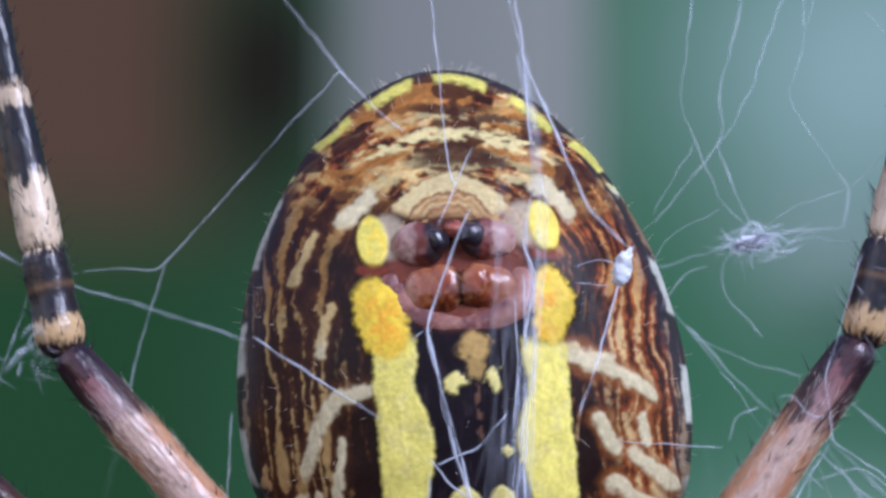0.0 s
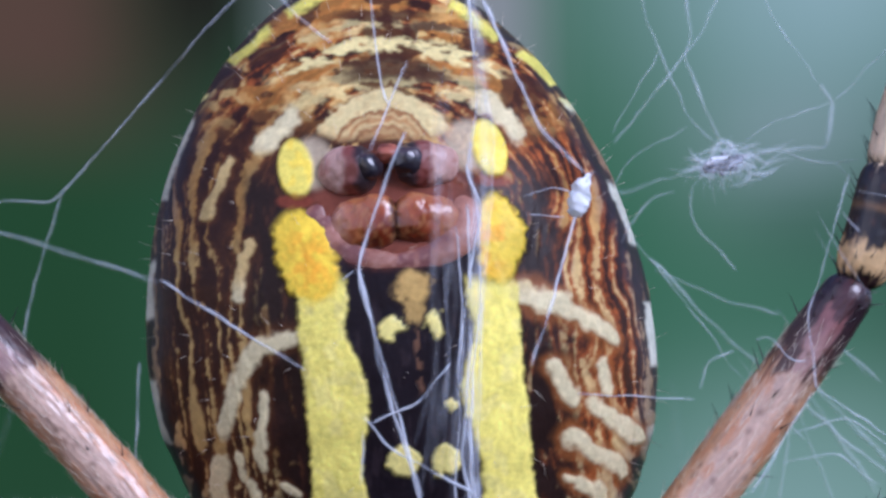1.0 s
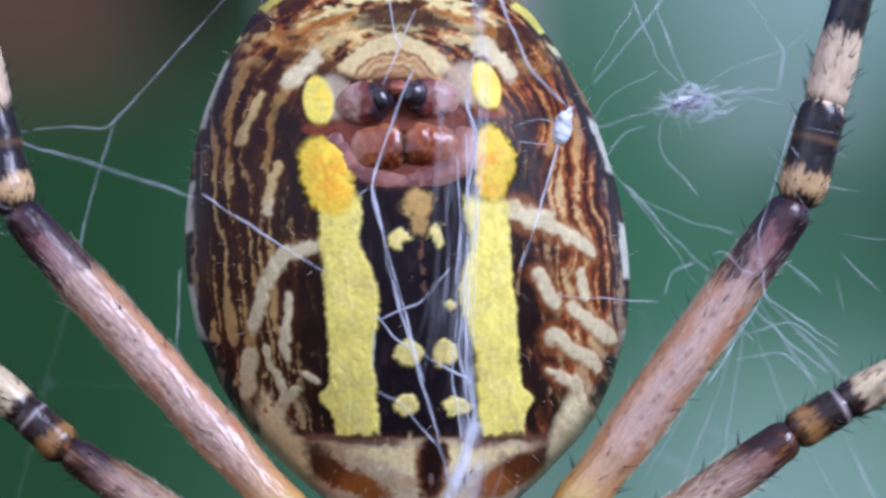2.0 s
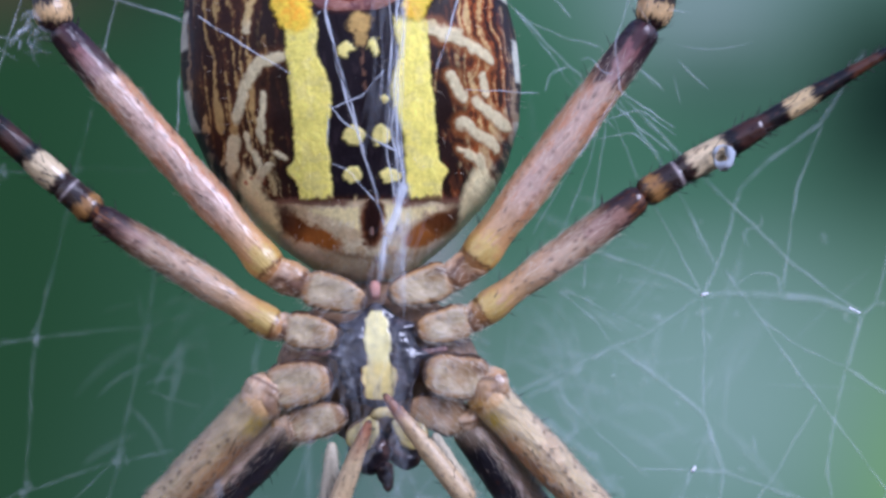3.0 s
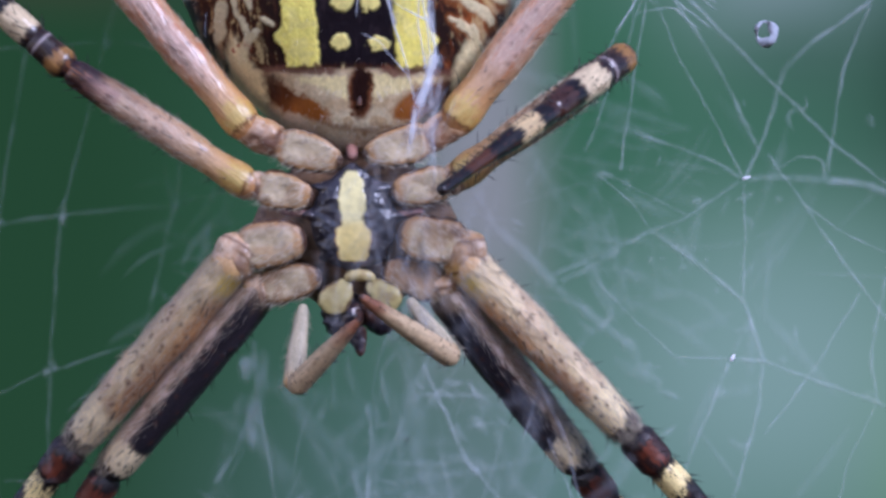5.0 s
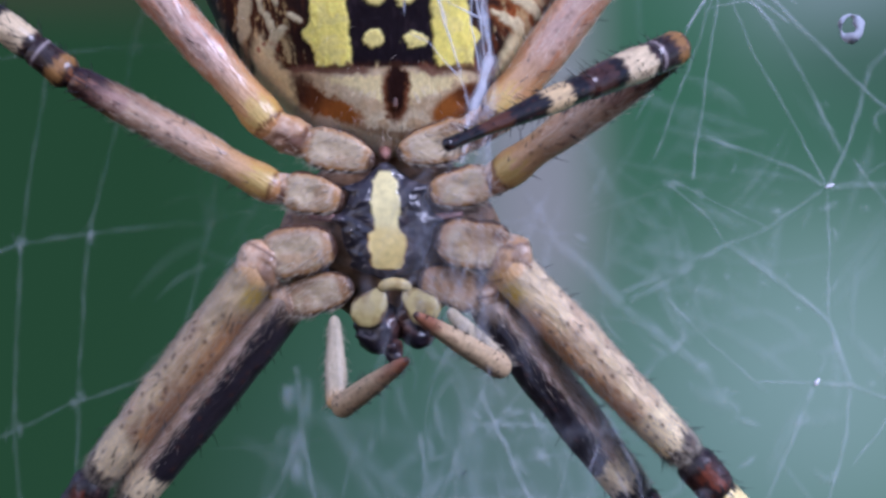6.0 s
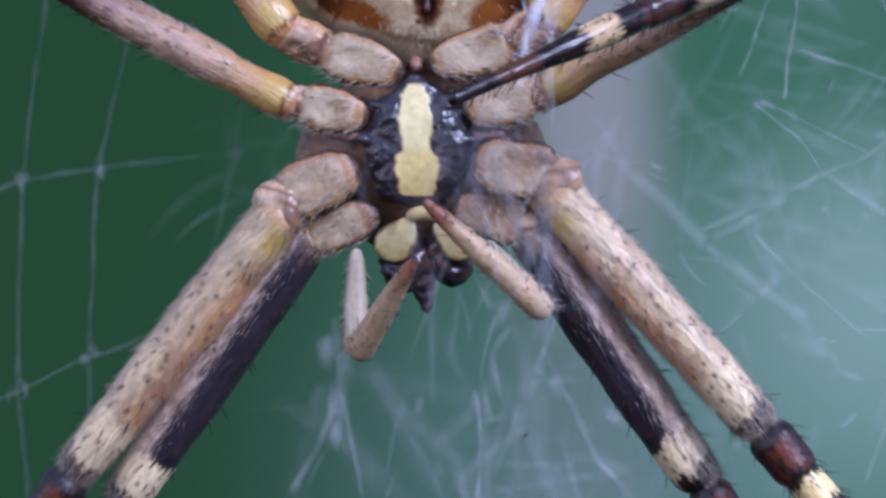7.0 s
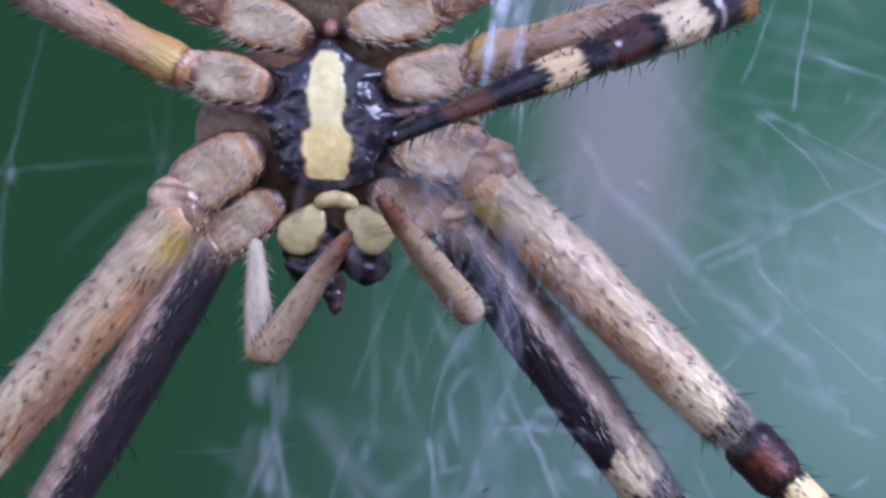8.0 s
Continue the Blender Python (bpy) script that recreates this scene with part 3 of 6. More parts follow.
def abdomen():
    n, m = 620, 560
    zt, wt_, ht = np.array(PROFILE).T
    z = zt[0] + (zt[-1] - zt[0]) * (1 - np.cos(np.linspace(0, np.pi, n))) / 2
    w, h = np.sqrt(np.interp(z, zt, wt_ ** 2)), np.sqrt(np.interp(z, zt, ht ** 2))
    for _ in range(100):
        w[1:-1] = (w[:-2] + 2 * w[1:-1] + w[2:]) / 4
        h[1:-1] = (h[:-2] + 2 * h[1:-1] + h[2:]) / 4
    lin = np.linspace(-np.pi, np.pi, m, endpoint=False)
    a = lin - 0.35 * np.sin(lin)
    sx, cy = np.sign(np.sin(a)) * np.abs(np.sin(a)) ** 0.92, np.sign(np.cos(a)) * np.abs(np.cos(a)) ** 0.86
    x = (-1.09 - 0.065 * z)[:, None] + w[:, None] * sx[None]
    y = 3.1 - h[:, None] * cy[None]
    zz = np.repeat(z[:, None], m, 1)
    gi = np.stack([np.gradient(x, axis=0), np.gradient(y, axis=0), np.gradient(zz, axis=0)], -1)
    gj = np.stack([np.roll(k, -1, 1) - np.roll(k, 1, 1) for k in (x, y, zz)], -1)
    nrm = np.cross(gj, gi)
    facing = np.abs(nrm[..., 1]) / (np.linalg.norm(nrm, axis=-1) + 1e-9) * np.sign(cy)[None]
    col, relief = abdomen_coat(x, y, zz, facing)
    # soft creases, and the hollow round the spinnerets
    X = x + 0.66 + 0.08 * zz
    relief = relief - 0.12 * blob(X, zz, 0, 10.05, 1.35, 1.1, 0, 0.7) * (cy[None] > 0) + 0.06 * (grain(x * 0.9, y * 0.9, zz * 0.9, 21, 2) - 0.5)
    x = x + relief * sx[None]
    y = y - relief * cy[None]
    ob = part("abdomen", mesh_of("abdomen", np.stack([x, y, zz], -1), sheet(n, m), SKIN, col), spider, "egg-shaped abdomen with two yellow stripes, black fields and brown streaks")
    # pale down on the front end
    k = 2000
    rng = np.random.default_rng(14)
    i, j = rng.integers(4, 200, k), rng.integers(0, m, k)
    keep = (np.cos(lin[j]) > 0.2) & (zz[i, j] < 1.72 + 0.25 * np.abs(x[i, j] + 0.85))
    i, j = i[keep], j[keep]
    k = len(i)
    way = np.stack([sx[j] * 0.35, -0.45 + 0 * j, -0.9 + 0 * j], 1) + rng.normal(0, 0.2, (k, 3))
    hairs("hair", np.stack([x[i, j], y[i, j], zz[i, j]], 1), way, rng.uniform(0.15, 0.42, k), 0.006, PALE_HAIR, ob, "cream down")
    # short hairs along the outline
    k = 520
    rng = np.random.default_rng(4)
    i, j = rng.integers(80, n - 16, k), rng.integers(0, m, k)
    root = np.stack([x[i, j], y[i, j], zz[i, j]], 1)
    way = np.stack([sx[j] * 0.9, -cy[j], (zz[i, j] - 7.5) / 7], 1) + rng.normal(0, 0.25, (k, 3))
    hairs("hair", root, way, rng.uniform(0.12, 0.4, k), 0.007, PALE_HAIR, ob, "fine pale hairs")
    return ob


def coat(tint, spots=None, amount=0.5, scale=3.0, seed=1):
    """A paint function: one pigment, mottled with a second."""
    def paint(v, u, a):
        g = grain(v[..., 0] * scale, v[..., 1] * scale, v[..., 2] * scale, seed, 3)
        col = np.zeros(u.shape + (3,)) + np.array(tint)
        return over(col, step(0.45, 0.65, g) * amount, spots) if spots is not None else col * (0.8 + 0.4 * g[..., None])
    return paint


def pad(a, b, r, n, m, taper=0.7, flat=0.62, seed=1, lump=0.36):
    """A firm cushion from a to b: broad face, narrower at a; vertices, share of length, angle."""
    a, b = np.array(a, float), np.array(b, float)
    d = b - a
    a, b = a - d * 0.08, b + d * 0.06
    u = (1 - np.cos(np.linspace(0, np.pi, n))) / 2
    ax = (b - a) / np.linalg.norm(b - a)
    front = np.array([0, -1.0, 0]) + ax * ax[1]
    front /= np.linalg.norm(front)
    side = np.cross(front, ax)
    prof = np.clip(1 - np.abs(2 * u - 1) ** 3.2, 0, 1) ** 0.5 * (taper + (1 - taper) * step(0, 0.75, u)) * r
    t = np.linspace(0, 2 * np.pi, m, endpoint=False)
    ring = front * (np.sign(np.cos(t)) * np.abs(np.cos(t)) ** 0.72 * flat)[:, None] + side * (np.sign(np.sin(t)) * np.abs(np.sin(t)) ** 0.85)[:, None]
    v = (a + u[:, None] * (b - a))[:, None] + ring[None] * prof[:, None, None]
    g = grain(v[..., 0] * 1.6, v[..., 1] * 1.6, v[..., 2] * 1.6, seed, 2) - 0.5
    g2 = grain(v[..., 0] * 7, v[..., 1] * 7, v[..., 2] * 7, seed + 1, 2) - 0.5
    v = v + ring[None] * (prof[:, None] * (lump * g + 0.14 * g2))[..., None]
    return v, np.repeat(u[:, None], m, 1), np.repeat(t[None], n, 0)


def on_belly(X, y, z):
    """A point given by its distance X from the abdomen's middle line."""
    return X - 0.66 - 0.08 * z, y, z


def spinnerets(ob):
    def mottle(v, scale, seed):
        return grain(v[..., 0] * scale, v[..., 1] * scale, v[..., 2] * scale, seed, 3)

    def flesh(v, u, a):
        g, f = mottle(v, 3, 63), mottle(v, 9, 69)
        col = np.zeros(u.shape + (3,)) + np.array((0.27, 0.105, 0.07))
        col = over(col, step(0.45, 0.62, g) * 0.6, (0.38, 0.18, 0.13))
        col = over(col, step(0.5, 0.36, g) * 0.8, (0.15, 0.05, 0.05))
        return over(col, step(0.56, 0.68, f) * 0.3, (0.46, 0.27, 0.21))

    def lobe(v, u, a):
        X = v[..., 0] + 0.76 + 0.08 * v[..., 2]
        g, f = mottle(v, 3, 64), mottle(v, 10, 65)
        col = np.zeros(u.shape + (3,)) + np.array((0.30, 0.062, 0.012))
        # dark red below, tan on top: own colour plus painted light from above
        col = over(col, step(10.0, 9.5, v[..., 2] + 0.5 * (g - 0.5)) * step(0.95, 0.35, np.abs(X)) * 0.9, (0.11, 0.014, 0.004))
        col = over(col, step(9.95, 10.1, v[..., 2] + 0.25 * (g - 0.5)) * 0.4, (0.42, 0.18, 0.09))
        col = over(col, step(0.75, 1.05, np.abs(X) + 0.3 * (g - 0.5)) * 0.7, (0.38, 0.18, 0.12))
        col = over(col, step(0.13, 0.03, np.abs(X)) * 0.9, (0.035, 0.010, 0.006))
        return over(col, step(0.5, 0.64, f) * 0.25, (0.55, 0.28, 0.10))

    def hind(v, u, a):
        g, f = mottle(v, 3, 66), mottle(v, 9, 70)
        col = np.zeros(u.shape + (3,)) + np.array((0.46, 0.27, 0.22))
        col = over(col, step(0.48, 0.62, g) * 0.7, (0.34, 0.12, 0.10))
        col = over(col, step(0.42, 0.58, u + 0.35 * (g - 0.5)) * 0.9, (0.16, 0.03, 0.022))
        col = over(col, step(0.66, 0.80, u + 0.25 * (g - 0.5)) * 0.95, (0.016, 0.012, 0.016))
        return over(col, step(0.55, 0.66, f) * step(0.6, 0.4, u) * 0.4, (0.58, 0.42, 0.36))

    black = coat((0.018, 0.014, 0.020), (0.10, 0.06, 0.07), 0.4, 4.0, 67)
    rose = coat((0.34, 0.10, 0.06), (0.10, 0.02, 0.015), 0.8, 3.0, 72)
    line = [on_belly(*q) for q in ((-1.42, -0.78, 10.15), (-1.58, -0.88, 9.75), (-1.40, -1.0, 9.30), (-0.85, -1.12, 8.98), (-0.12, -1.18, 8.86), (0.60, -1.12, 9.0), (1.08, -1.0, 9.34), (1.22, -0.86, 9.8), (1.12, -0.76, 10.2))]
    v, u, a = tube(line, [0.20, 0.32, 0.36, 0.27, 0.20, 0.27, 0.36, 0.32, 0.20], 120, 36, 0.5)
    v = v + 0.10 * (mottle(v, 2.0, 68)[..., None] - 0.5)
    part("spinneret_fold", mesh_of("spinneret_fold", v, sheet(120, 36), HAIRY, flesh(v, u, a)), ob, "rose-pink fold of skin round the spinnerets")
    for name, p, q, r, taper, flat, paint, label, seed in (
            ("spinneret", (-1.25, -0.88, 9.62), (-0.08, -1.06, 9.70), 0.54, 0.86, 0.72, lobe, "amber-brown spinneret lobe", 301),
            ("spinneret", (1.05, -0.84, 9.70), (-0.12, -1.06, 9.72), 0.54, 0.86, 0.72, lobe, "amber-brown spinneret lobe", 313),
            ("spinneret", (-1.42, -0.70, 10.62), (-0.42, -0.98, 10.72), 0.46, 0.9, 0.75, hind, "rose and black spinneret lobe", 303),
            ("spinneret", (1.10, -0.62, 10.80), (0.06, -0.98, 10.80), 0.46, 0.9, 0.75, hind, "rose and black spinneret lobe", 305),
            ("spinneret", (-0.80, -0.92, 10.62), (-0.36, -1.16, 10.82), 0.27, 0.9, 0.9, black, "black-tipped spinneret", 307),
            ("spinneret", (0.50, -0.92, 10.74), (0.02, -1.16, 10.94), 0.27, 0.9, 0.9, black, "black-tipped spinneret", 309),
            ("anal_tubercle", (-0.14, -0.86, 11.12), (-0.14, -1.04, 10.86), 0.22, 0.9, 0.9, rose, "dark rose tubercle", 311)):
        v, u, a = pad(on_belly(*p), on_belly(*q), r, 70, 60, taper, flat, seed)
        v = v + 0.07 * (mottle(v, 5, seed)[..., None] - 0.5)
        part(name, mesh_of(name, v, sheet(70, 60), GLOSSY if paint is black or paint is lobe else HAIRY, paint(v, u, a)), ob, label)
    pill("epigyne", (-0.92, -0.14, 3.2), (-0.9, -0.22, 2.2), (0.13, 0.08), GLOSSY, ob, coat((0.035, 0.013, 0.008), (0.14, 0.05, 0.02), 0.5), "dark brown spike-shaped plate", bulge=0.8)


def body():
    zs = np.array([0.9, 0.3, -0.5, -1.5, -2.5, -3.3, -4.0, -4.5])
    v, u, a = tube(np.stack([-0.75 + 0 * zs, 1.95 + 0 * zs, zs], 1), [1.5, 2.6, 3.05, 3.2, 3.1, 2.3, 1.3, 0.8], 110, 110, 0.50)
    g = grain(v[..., 0] * 2.2, v[..., 1] * 2.2, v[..., 2] * 2.2, 35, 3)
    f = grain(v[..., 0] * 6, v[..., 1] * 6, v[..., 2] * 6, 36, 3)
    v[..., 1] -= 0.3 * (g - 0.5) + 0.12 * (f - 0.5)
    col = over(np.zeros(u.shape + (3,)) + np.array((0.28, 0.165, 0.09)), step(0.55, 0.68, g) * 0.8, (0.05, 0.028, 0.02))
    col = over(col, step(0.55, 0.7, f) * 0.6, (0.40, 0.25, 0.15))
    part("carapace", mesh_of("carapace", v, sheet(110, 110), HAIRY, col), spider, "brown body shield behind the legs")
    pill("pedicel", (-0.84, 1.0, 0.85), (-0.8, 0.5, 0.32), (0.2, 0.12), HAIRY, spider, coat((0.52, 0.26, 0.20), (0.25, 0.10, 0.06), 0.7), "pink waist", lump=0.3)

    zs = np.array([0.25, -0.1, -0.5, -1.0, -1.5, -2.0, -2.4, -2.7, -2.95])
    v, u, a = tube(np.stack([-0.79 - 0.05 * zs, 0.30 + 0 * zs, zs], 1), [0.18, 0.54, 0.94, 1.15, 1.24, 1.20, 1.04, 0.82, 0.55], 150, 150, 0.32)
    # points that reach between the hips
    x, z = v[..., 0], v[..., 2]
    X = x + 0.79 + 0.05 * z
    spike = np.exp(-((z + 0.42) / 0.13) ** 2) + np.exp(-((z + 1.28) / 0.14) ** 2) * 0.9 + np.exp(-((z + 2.62) / 0.16) ** 2) * 0.8
    v[..., 0] += np.sign(X) * 0.42 * spike * step(0.3, 0.9, np.abs(X))
    x = v[..., 0]
    X = x + 0.79 + 0.05 * z
    g = grain(x * 3, z * 3, 0, 31, 3)
    f = grain(x * 8, z * 8, 0, 34, 2)
    wob = (grain(x * 7, z * 7, 0, 33, 2) - 0.5) * 0.14
    bumps = np.zeros(x.shape)
    for cx, cz in ((0.78, -0.85), (1.0, -1.7), (0.86, -2.35)):
        bumps = np.maximum(bumps, np.maximum(blob(X, z, cx, cz, 0.34, 0.40, 0, 1.0), blob(X, z, -cx, cz, 0.34, 0.40, 0, 1.0)))
    half = np.interp(-z, [0, 0.25, 0.9, 1.45, 1.6, 1.75, 2.3, 2.6, 2.66], [0.12, 0.3, 0.4, 0.30, 0.36, 0.5, 0.46, 0.36, 0.0])
    bar = step(half + 0.05, half - 0.03, np.abs(X) + wob) * step(0.05, -0.05, z) * step(-2.7, -2.6, z)
    v[..., 1] -= (0.16 * bumps + (0.16 * g + 0.02 * f) * (1 - bar) + 0.10 * bar) * (v[..., 1] < 0.25)
    col = np.zeros(x.shape + (3,)) + np.array((0.040, 0.037, 0.047))
    col = over(col, step(0.52, 0.70, g) * 0.7, (0.12, 0.10, 0.11))
    col = over(col, bumps * 0.8, (0.014, 0.012, 0.015))
    warm = step(-1.35, -1.7, z)
    col = over(col, bar, (0.76, 0.67, 0.31))
    col = over(col, bar * warm * 0.7, (0.78, 0.60, 0.20))
    col = over(col, (bar * (1 - bar) * 4).clip(0, 1) * 0.5 * warm, (0.35, 0.12, 0.02))
    st = part("sternum", mesh_of("sternum", v, sheet(150, 150), GLOSSY, col), spider, "glossy black breastplate with a pale yellow stripe")
    rng = np.random.default_rng(8)
    k = 130
    i, j = rng.integers(12, 140, k), rng.integers(0, 150, k)
    keep = (v[i, j, 1] < 0.2) & (np.abs(X[i, j]) > 0.5)
    i, j = i[keep], j[keep]
    way = np.stack([X[i, j] * 0.5, -0.35 + 0 * i, -0.5 + 0 * i], 1) + rng.normal(0, 0.3, (len(i), 3))
    hairs("hair", v[i, j], way, rng.uniform(0.10, 0.32, len(i)), 0.006, PALE_HAIR, st, "grey hairs")


# coxa: inner end, outer end, radius, on one side
COXAE = (((-1.18, 0.05, 0.28), (-2.95, 0.25, 0.78), 0.62), ((-1.98, 0.05, -0.78), (-3.55, 0.25, -0.48), 0.58), ((-2.2, 0.05, -2.02), (-4.05, 0.25, -2.32), 0.74), ((-1.75, 0.3, -3.08), (-3.45, 0.5, -3.5), 0.60))


def coxa_coat(v, u, a, pair=0):
    g = grain(v[..., 0] * 4, v[..., 1] * 4, v[..., 2] * 4, 41, 3)
    broad = grain(v[..., 0] * 1.7, v[..., 1] * 1.7, v[..., 2] * 1.7, 43, 2)
    fur = grain(u * 5, np.sin(a) * 14 + u * 5, np.cos(a) * 9, 42, 3)
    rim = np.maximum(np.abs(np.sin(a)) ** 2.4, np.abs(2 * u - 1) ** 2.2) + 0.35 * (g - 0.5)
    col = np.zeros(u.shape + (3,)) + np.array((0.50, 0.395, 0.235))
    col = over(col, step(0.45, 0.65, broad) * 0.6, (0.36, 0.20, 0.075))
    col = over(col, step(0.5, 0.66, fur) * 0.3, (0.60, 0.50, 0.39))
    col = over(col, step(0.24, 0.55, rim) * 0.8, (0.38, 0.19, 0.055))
    # broken pale ring: a ridge highlight painted into the coat
    col = over(col, np.exp(-((rim - 0.36) / 0.10) ** 2) * step(0.4, 0.6, g) * 0.5, (0.60, 0.51, 0.40))
    col = over(col, blob(u + 0.2 * (g - 0.5), np.sin(a), 0.80, 0.45, 0.12, 0.22, 0, 0.6) * step(0.45, 0.6, broad) * 0.8, (0.09, 0.035, 0.016))
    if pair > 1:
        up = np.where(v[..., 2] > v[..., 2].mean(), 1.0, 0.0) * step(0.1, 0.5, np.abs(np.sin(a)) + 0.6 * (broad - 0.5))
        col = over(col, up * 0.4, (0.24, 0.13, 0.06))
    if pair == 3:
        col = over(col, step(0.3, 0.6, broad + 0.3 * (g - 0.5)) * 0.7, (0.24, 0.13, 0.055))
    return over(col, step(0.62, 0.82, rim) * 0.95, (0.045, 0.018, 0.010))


HIP_PARTS = {a + b: [] for a in ("four", "three", "two", "one") for b in ("_left", "_right")}


def coxae():
    for side in (-1, 1):
        for k, (a, b, r) in enumerate(COXAE):
            lift = 0.0 if side < 0 else 0.2
            pa, pb = [np.array((p[0] if side < 0 else -1.5 - p[0], p[1], p[2] + lift)) for p in (a, b)]
            v, u, t = pad(pa, pb, r, 90, 80, (0.72, 0.8, 0.86, 0.8)[k], 0.55, 141 + 5 * k + (2 if side > 0 else 0), 0.22)
            v[..., 1] += 0.13 * np.exp(-((u - 0.55) / 0.2) ** 2 - (np.sin(t) / 0.55) ** 2) * (np.cos(t) > 0)
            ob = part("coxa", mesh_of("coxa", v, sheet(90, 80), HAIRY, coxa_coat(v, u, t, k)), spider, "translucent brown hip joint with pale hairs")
            HIP_PARTS[("four", "three", "two", "one")[k] + ("_left" if side < 0 else "_right")].append(ob)
            rng = np.random.default_rng(int(100 + 10 * r * 7 + side))
            n = 620
            i, j = rng.integers(6, 84, n), rng.integers(0, 80, n)
            keep = np.cos(t[i, j]) > 0.1
            i, j = i[keep], j[keep]
            n = len(i)
            ax = (pb - pa) / np.linalg.norm(pb - pa)
            way = np.array((0, -0.22, 0)) + ax * 0.8 + np.array((0, 0, -0.45)) + rng.normal(0, 0.16, (n, 3))
            hairs("hair", v[i, j], way, rng.uniform(0.14, 0.42, n), np.where(rng.random(n) < 0.25, 0.014, 0.007)[:, None], PALE_HAIR, ob, "pale hairs")
    # folds of bare skin between the hips
    skin = coat((0.34, 0.20, 0.18), (0.13, 0.07, 0.06), 0.8, 3.5, 47)
    for x, s in ((-0.79, -1), (-0.75, 1)):
        for z0, z1, far in ((-1.30, -1.12, 2.1),):
            pill("joint_membrane", (x + s * 1.15, 0.16, z0), (x + s * far, 0.22, z1), (0.10, 0.14), HAIRY, spider, skin, "pink fold of bare skin", lump=0.5)


def mouth():
    cream = coat((0.46, 0.38, 0.15), (0.24, 0.16, 0.05), 0.6, 3.0, 51)
    for a, b, r, seed in (((-0.85, 0.12, -3.25), (-1.5, 0.05, -4.05), 0.50, 161), ((-0.2, 0.12, -3.25), (0.55, 0.05, -3.95), 0.48, 171)):
        v, u, t = pad(a, b, r, 60, 60, 0.6, 0.38, seed)
        hollow_shade = np.exp(-((u - 0.62) / 0.22) ** 2 - (np.sin(t) / 0.45) ** 2) * (np.cos(t) > 0)
        col = cream(v, u, t)
        # shade of a hollow, in colour only; the plate is not dented here
        col = over(col, hollow_shade * 0.35, (0.24, 0.18, 0.08))
        col = over(col, step(0.72, 1.0, np.abs(np.sin(t)) + 0.4 * (grain(v[..., 0] * 5, v[..., 1] * 5, v[..., 2] * 5, 53, 2) - 0.5)) * 0.85, (0.09, 0.045, 0.03))
        part("maxilla", mesh_of("maxilla", v, sheet(60, 60), SMOOTH_LEG, col), spider, "cream mouth plate with dark edges")
    v, u, t = tube([(-0.95, 0.12, -3.16), (-0.75, 0.02, -3.06), (-0.5, 0.0, -3.02), (-0.25, 0.02, -3.06), (-0.05, 0.12, -3.16)], [0.10, 0.16, 0.18, 0.16, 0.10], 50, 40, 0.8)
    g = grain(v[..., 0] * 5, v[..., 1] * 5, v[..., 2] * 5, 58, 3)
    col = over(np.zeros(u.shape + (3,)) + np.array((0.58, 0.47, 0.20)), step(0.5, 0.7, g) * 0.6, (0.36, 0.24, 0.09))
    part("labium", mesh_of("labium", v, sheet(50, 40), SMOOTH_LEG, col), spider, "yellow lip plate")
    dark = coat((0.022, 0.018, 0.024), (0.13, 0.055, 0.035), 0.6, 2.2, 52)
    for x0, z0, x1, z1, r in ((-1.05, -3.5, -0.95, -4.95, 0.66), (-0.1, -3.5, 0.15, -4.8, 0.64)):
        pill("chelicera", (x0, 0.8, z0), (x1, 0.5, z1), (r, r * 0.62), GLOSSY, spider, dark, "glossy black jaw", bulge=1.08, lump=0.5)
    pill("fang", (-0.55, 0.2, -4.5), (-0.45, 0.0, -5.4), (0.34, 0.15), GLOSSY, spider, dark, "black fang tip", lump=0.8)


# ---- legs: bands in millimetres from the hip; v runs across, positive on the outer side ----
def bands(s, rows, rough):
    """Blends from one band to the next: rows of (end, colour)."""
    col = np.zeros(s.shape + (3,)) + np.array(rows[0][1])
    for (end, _), (_, tint) in zip(rows, rows[1:]):
        col = over(col, step(end - 0.10, end + 0.10, s + rough), tint)
    return col


def edge_dark(k, v, g, end):
    """How far along a thigh a dark knee reaches, sooner on its two edges."""
    return k + 0.35 * np.abs(v) + 0.12 * v + (g - 0.5) * 0.9 - end


def coat_one(s, v, c, g, knee):
    k = s - knee
    rows = ((-1.6, (0.020, 0.017, 0.024)), (-0.65, (0.72, 0.60, 0.38)), (0.25, BLACK), (1.1, (0.10, 0.026, 0.014)), (1.5, BLACK), (2.4, CREAM), (4.0, BLACK), (5, CREAM), (30, BLACK))
    col = bands(k + 0.12 * v, rows, (g - 0.5) * 0.8)
    top = step(0.02, 0.40, v + (g - 0.5) * 0.5) * step(-1.1, -1.9, k + (g - 0.5))
    col = over(col, top * 0.92, (0.48, 0.345, 0.25))
    col = over(col, top * step(0.5, 0.62, g) * 0.5, (0.52, 0.43, 0.42))
    col = over(col, step(-0.2, -0.8, v) * step(-1.7, -2.2, k) * 0.2, (0.08, 0.06, 0.07))
    return over(col, step(0.55, -0.1, s + (g - 0.5) * 1.2) * 0.6, (0.26, 0.19, 0.13))


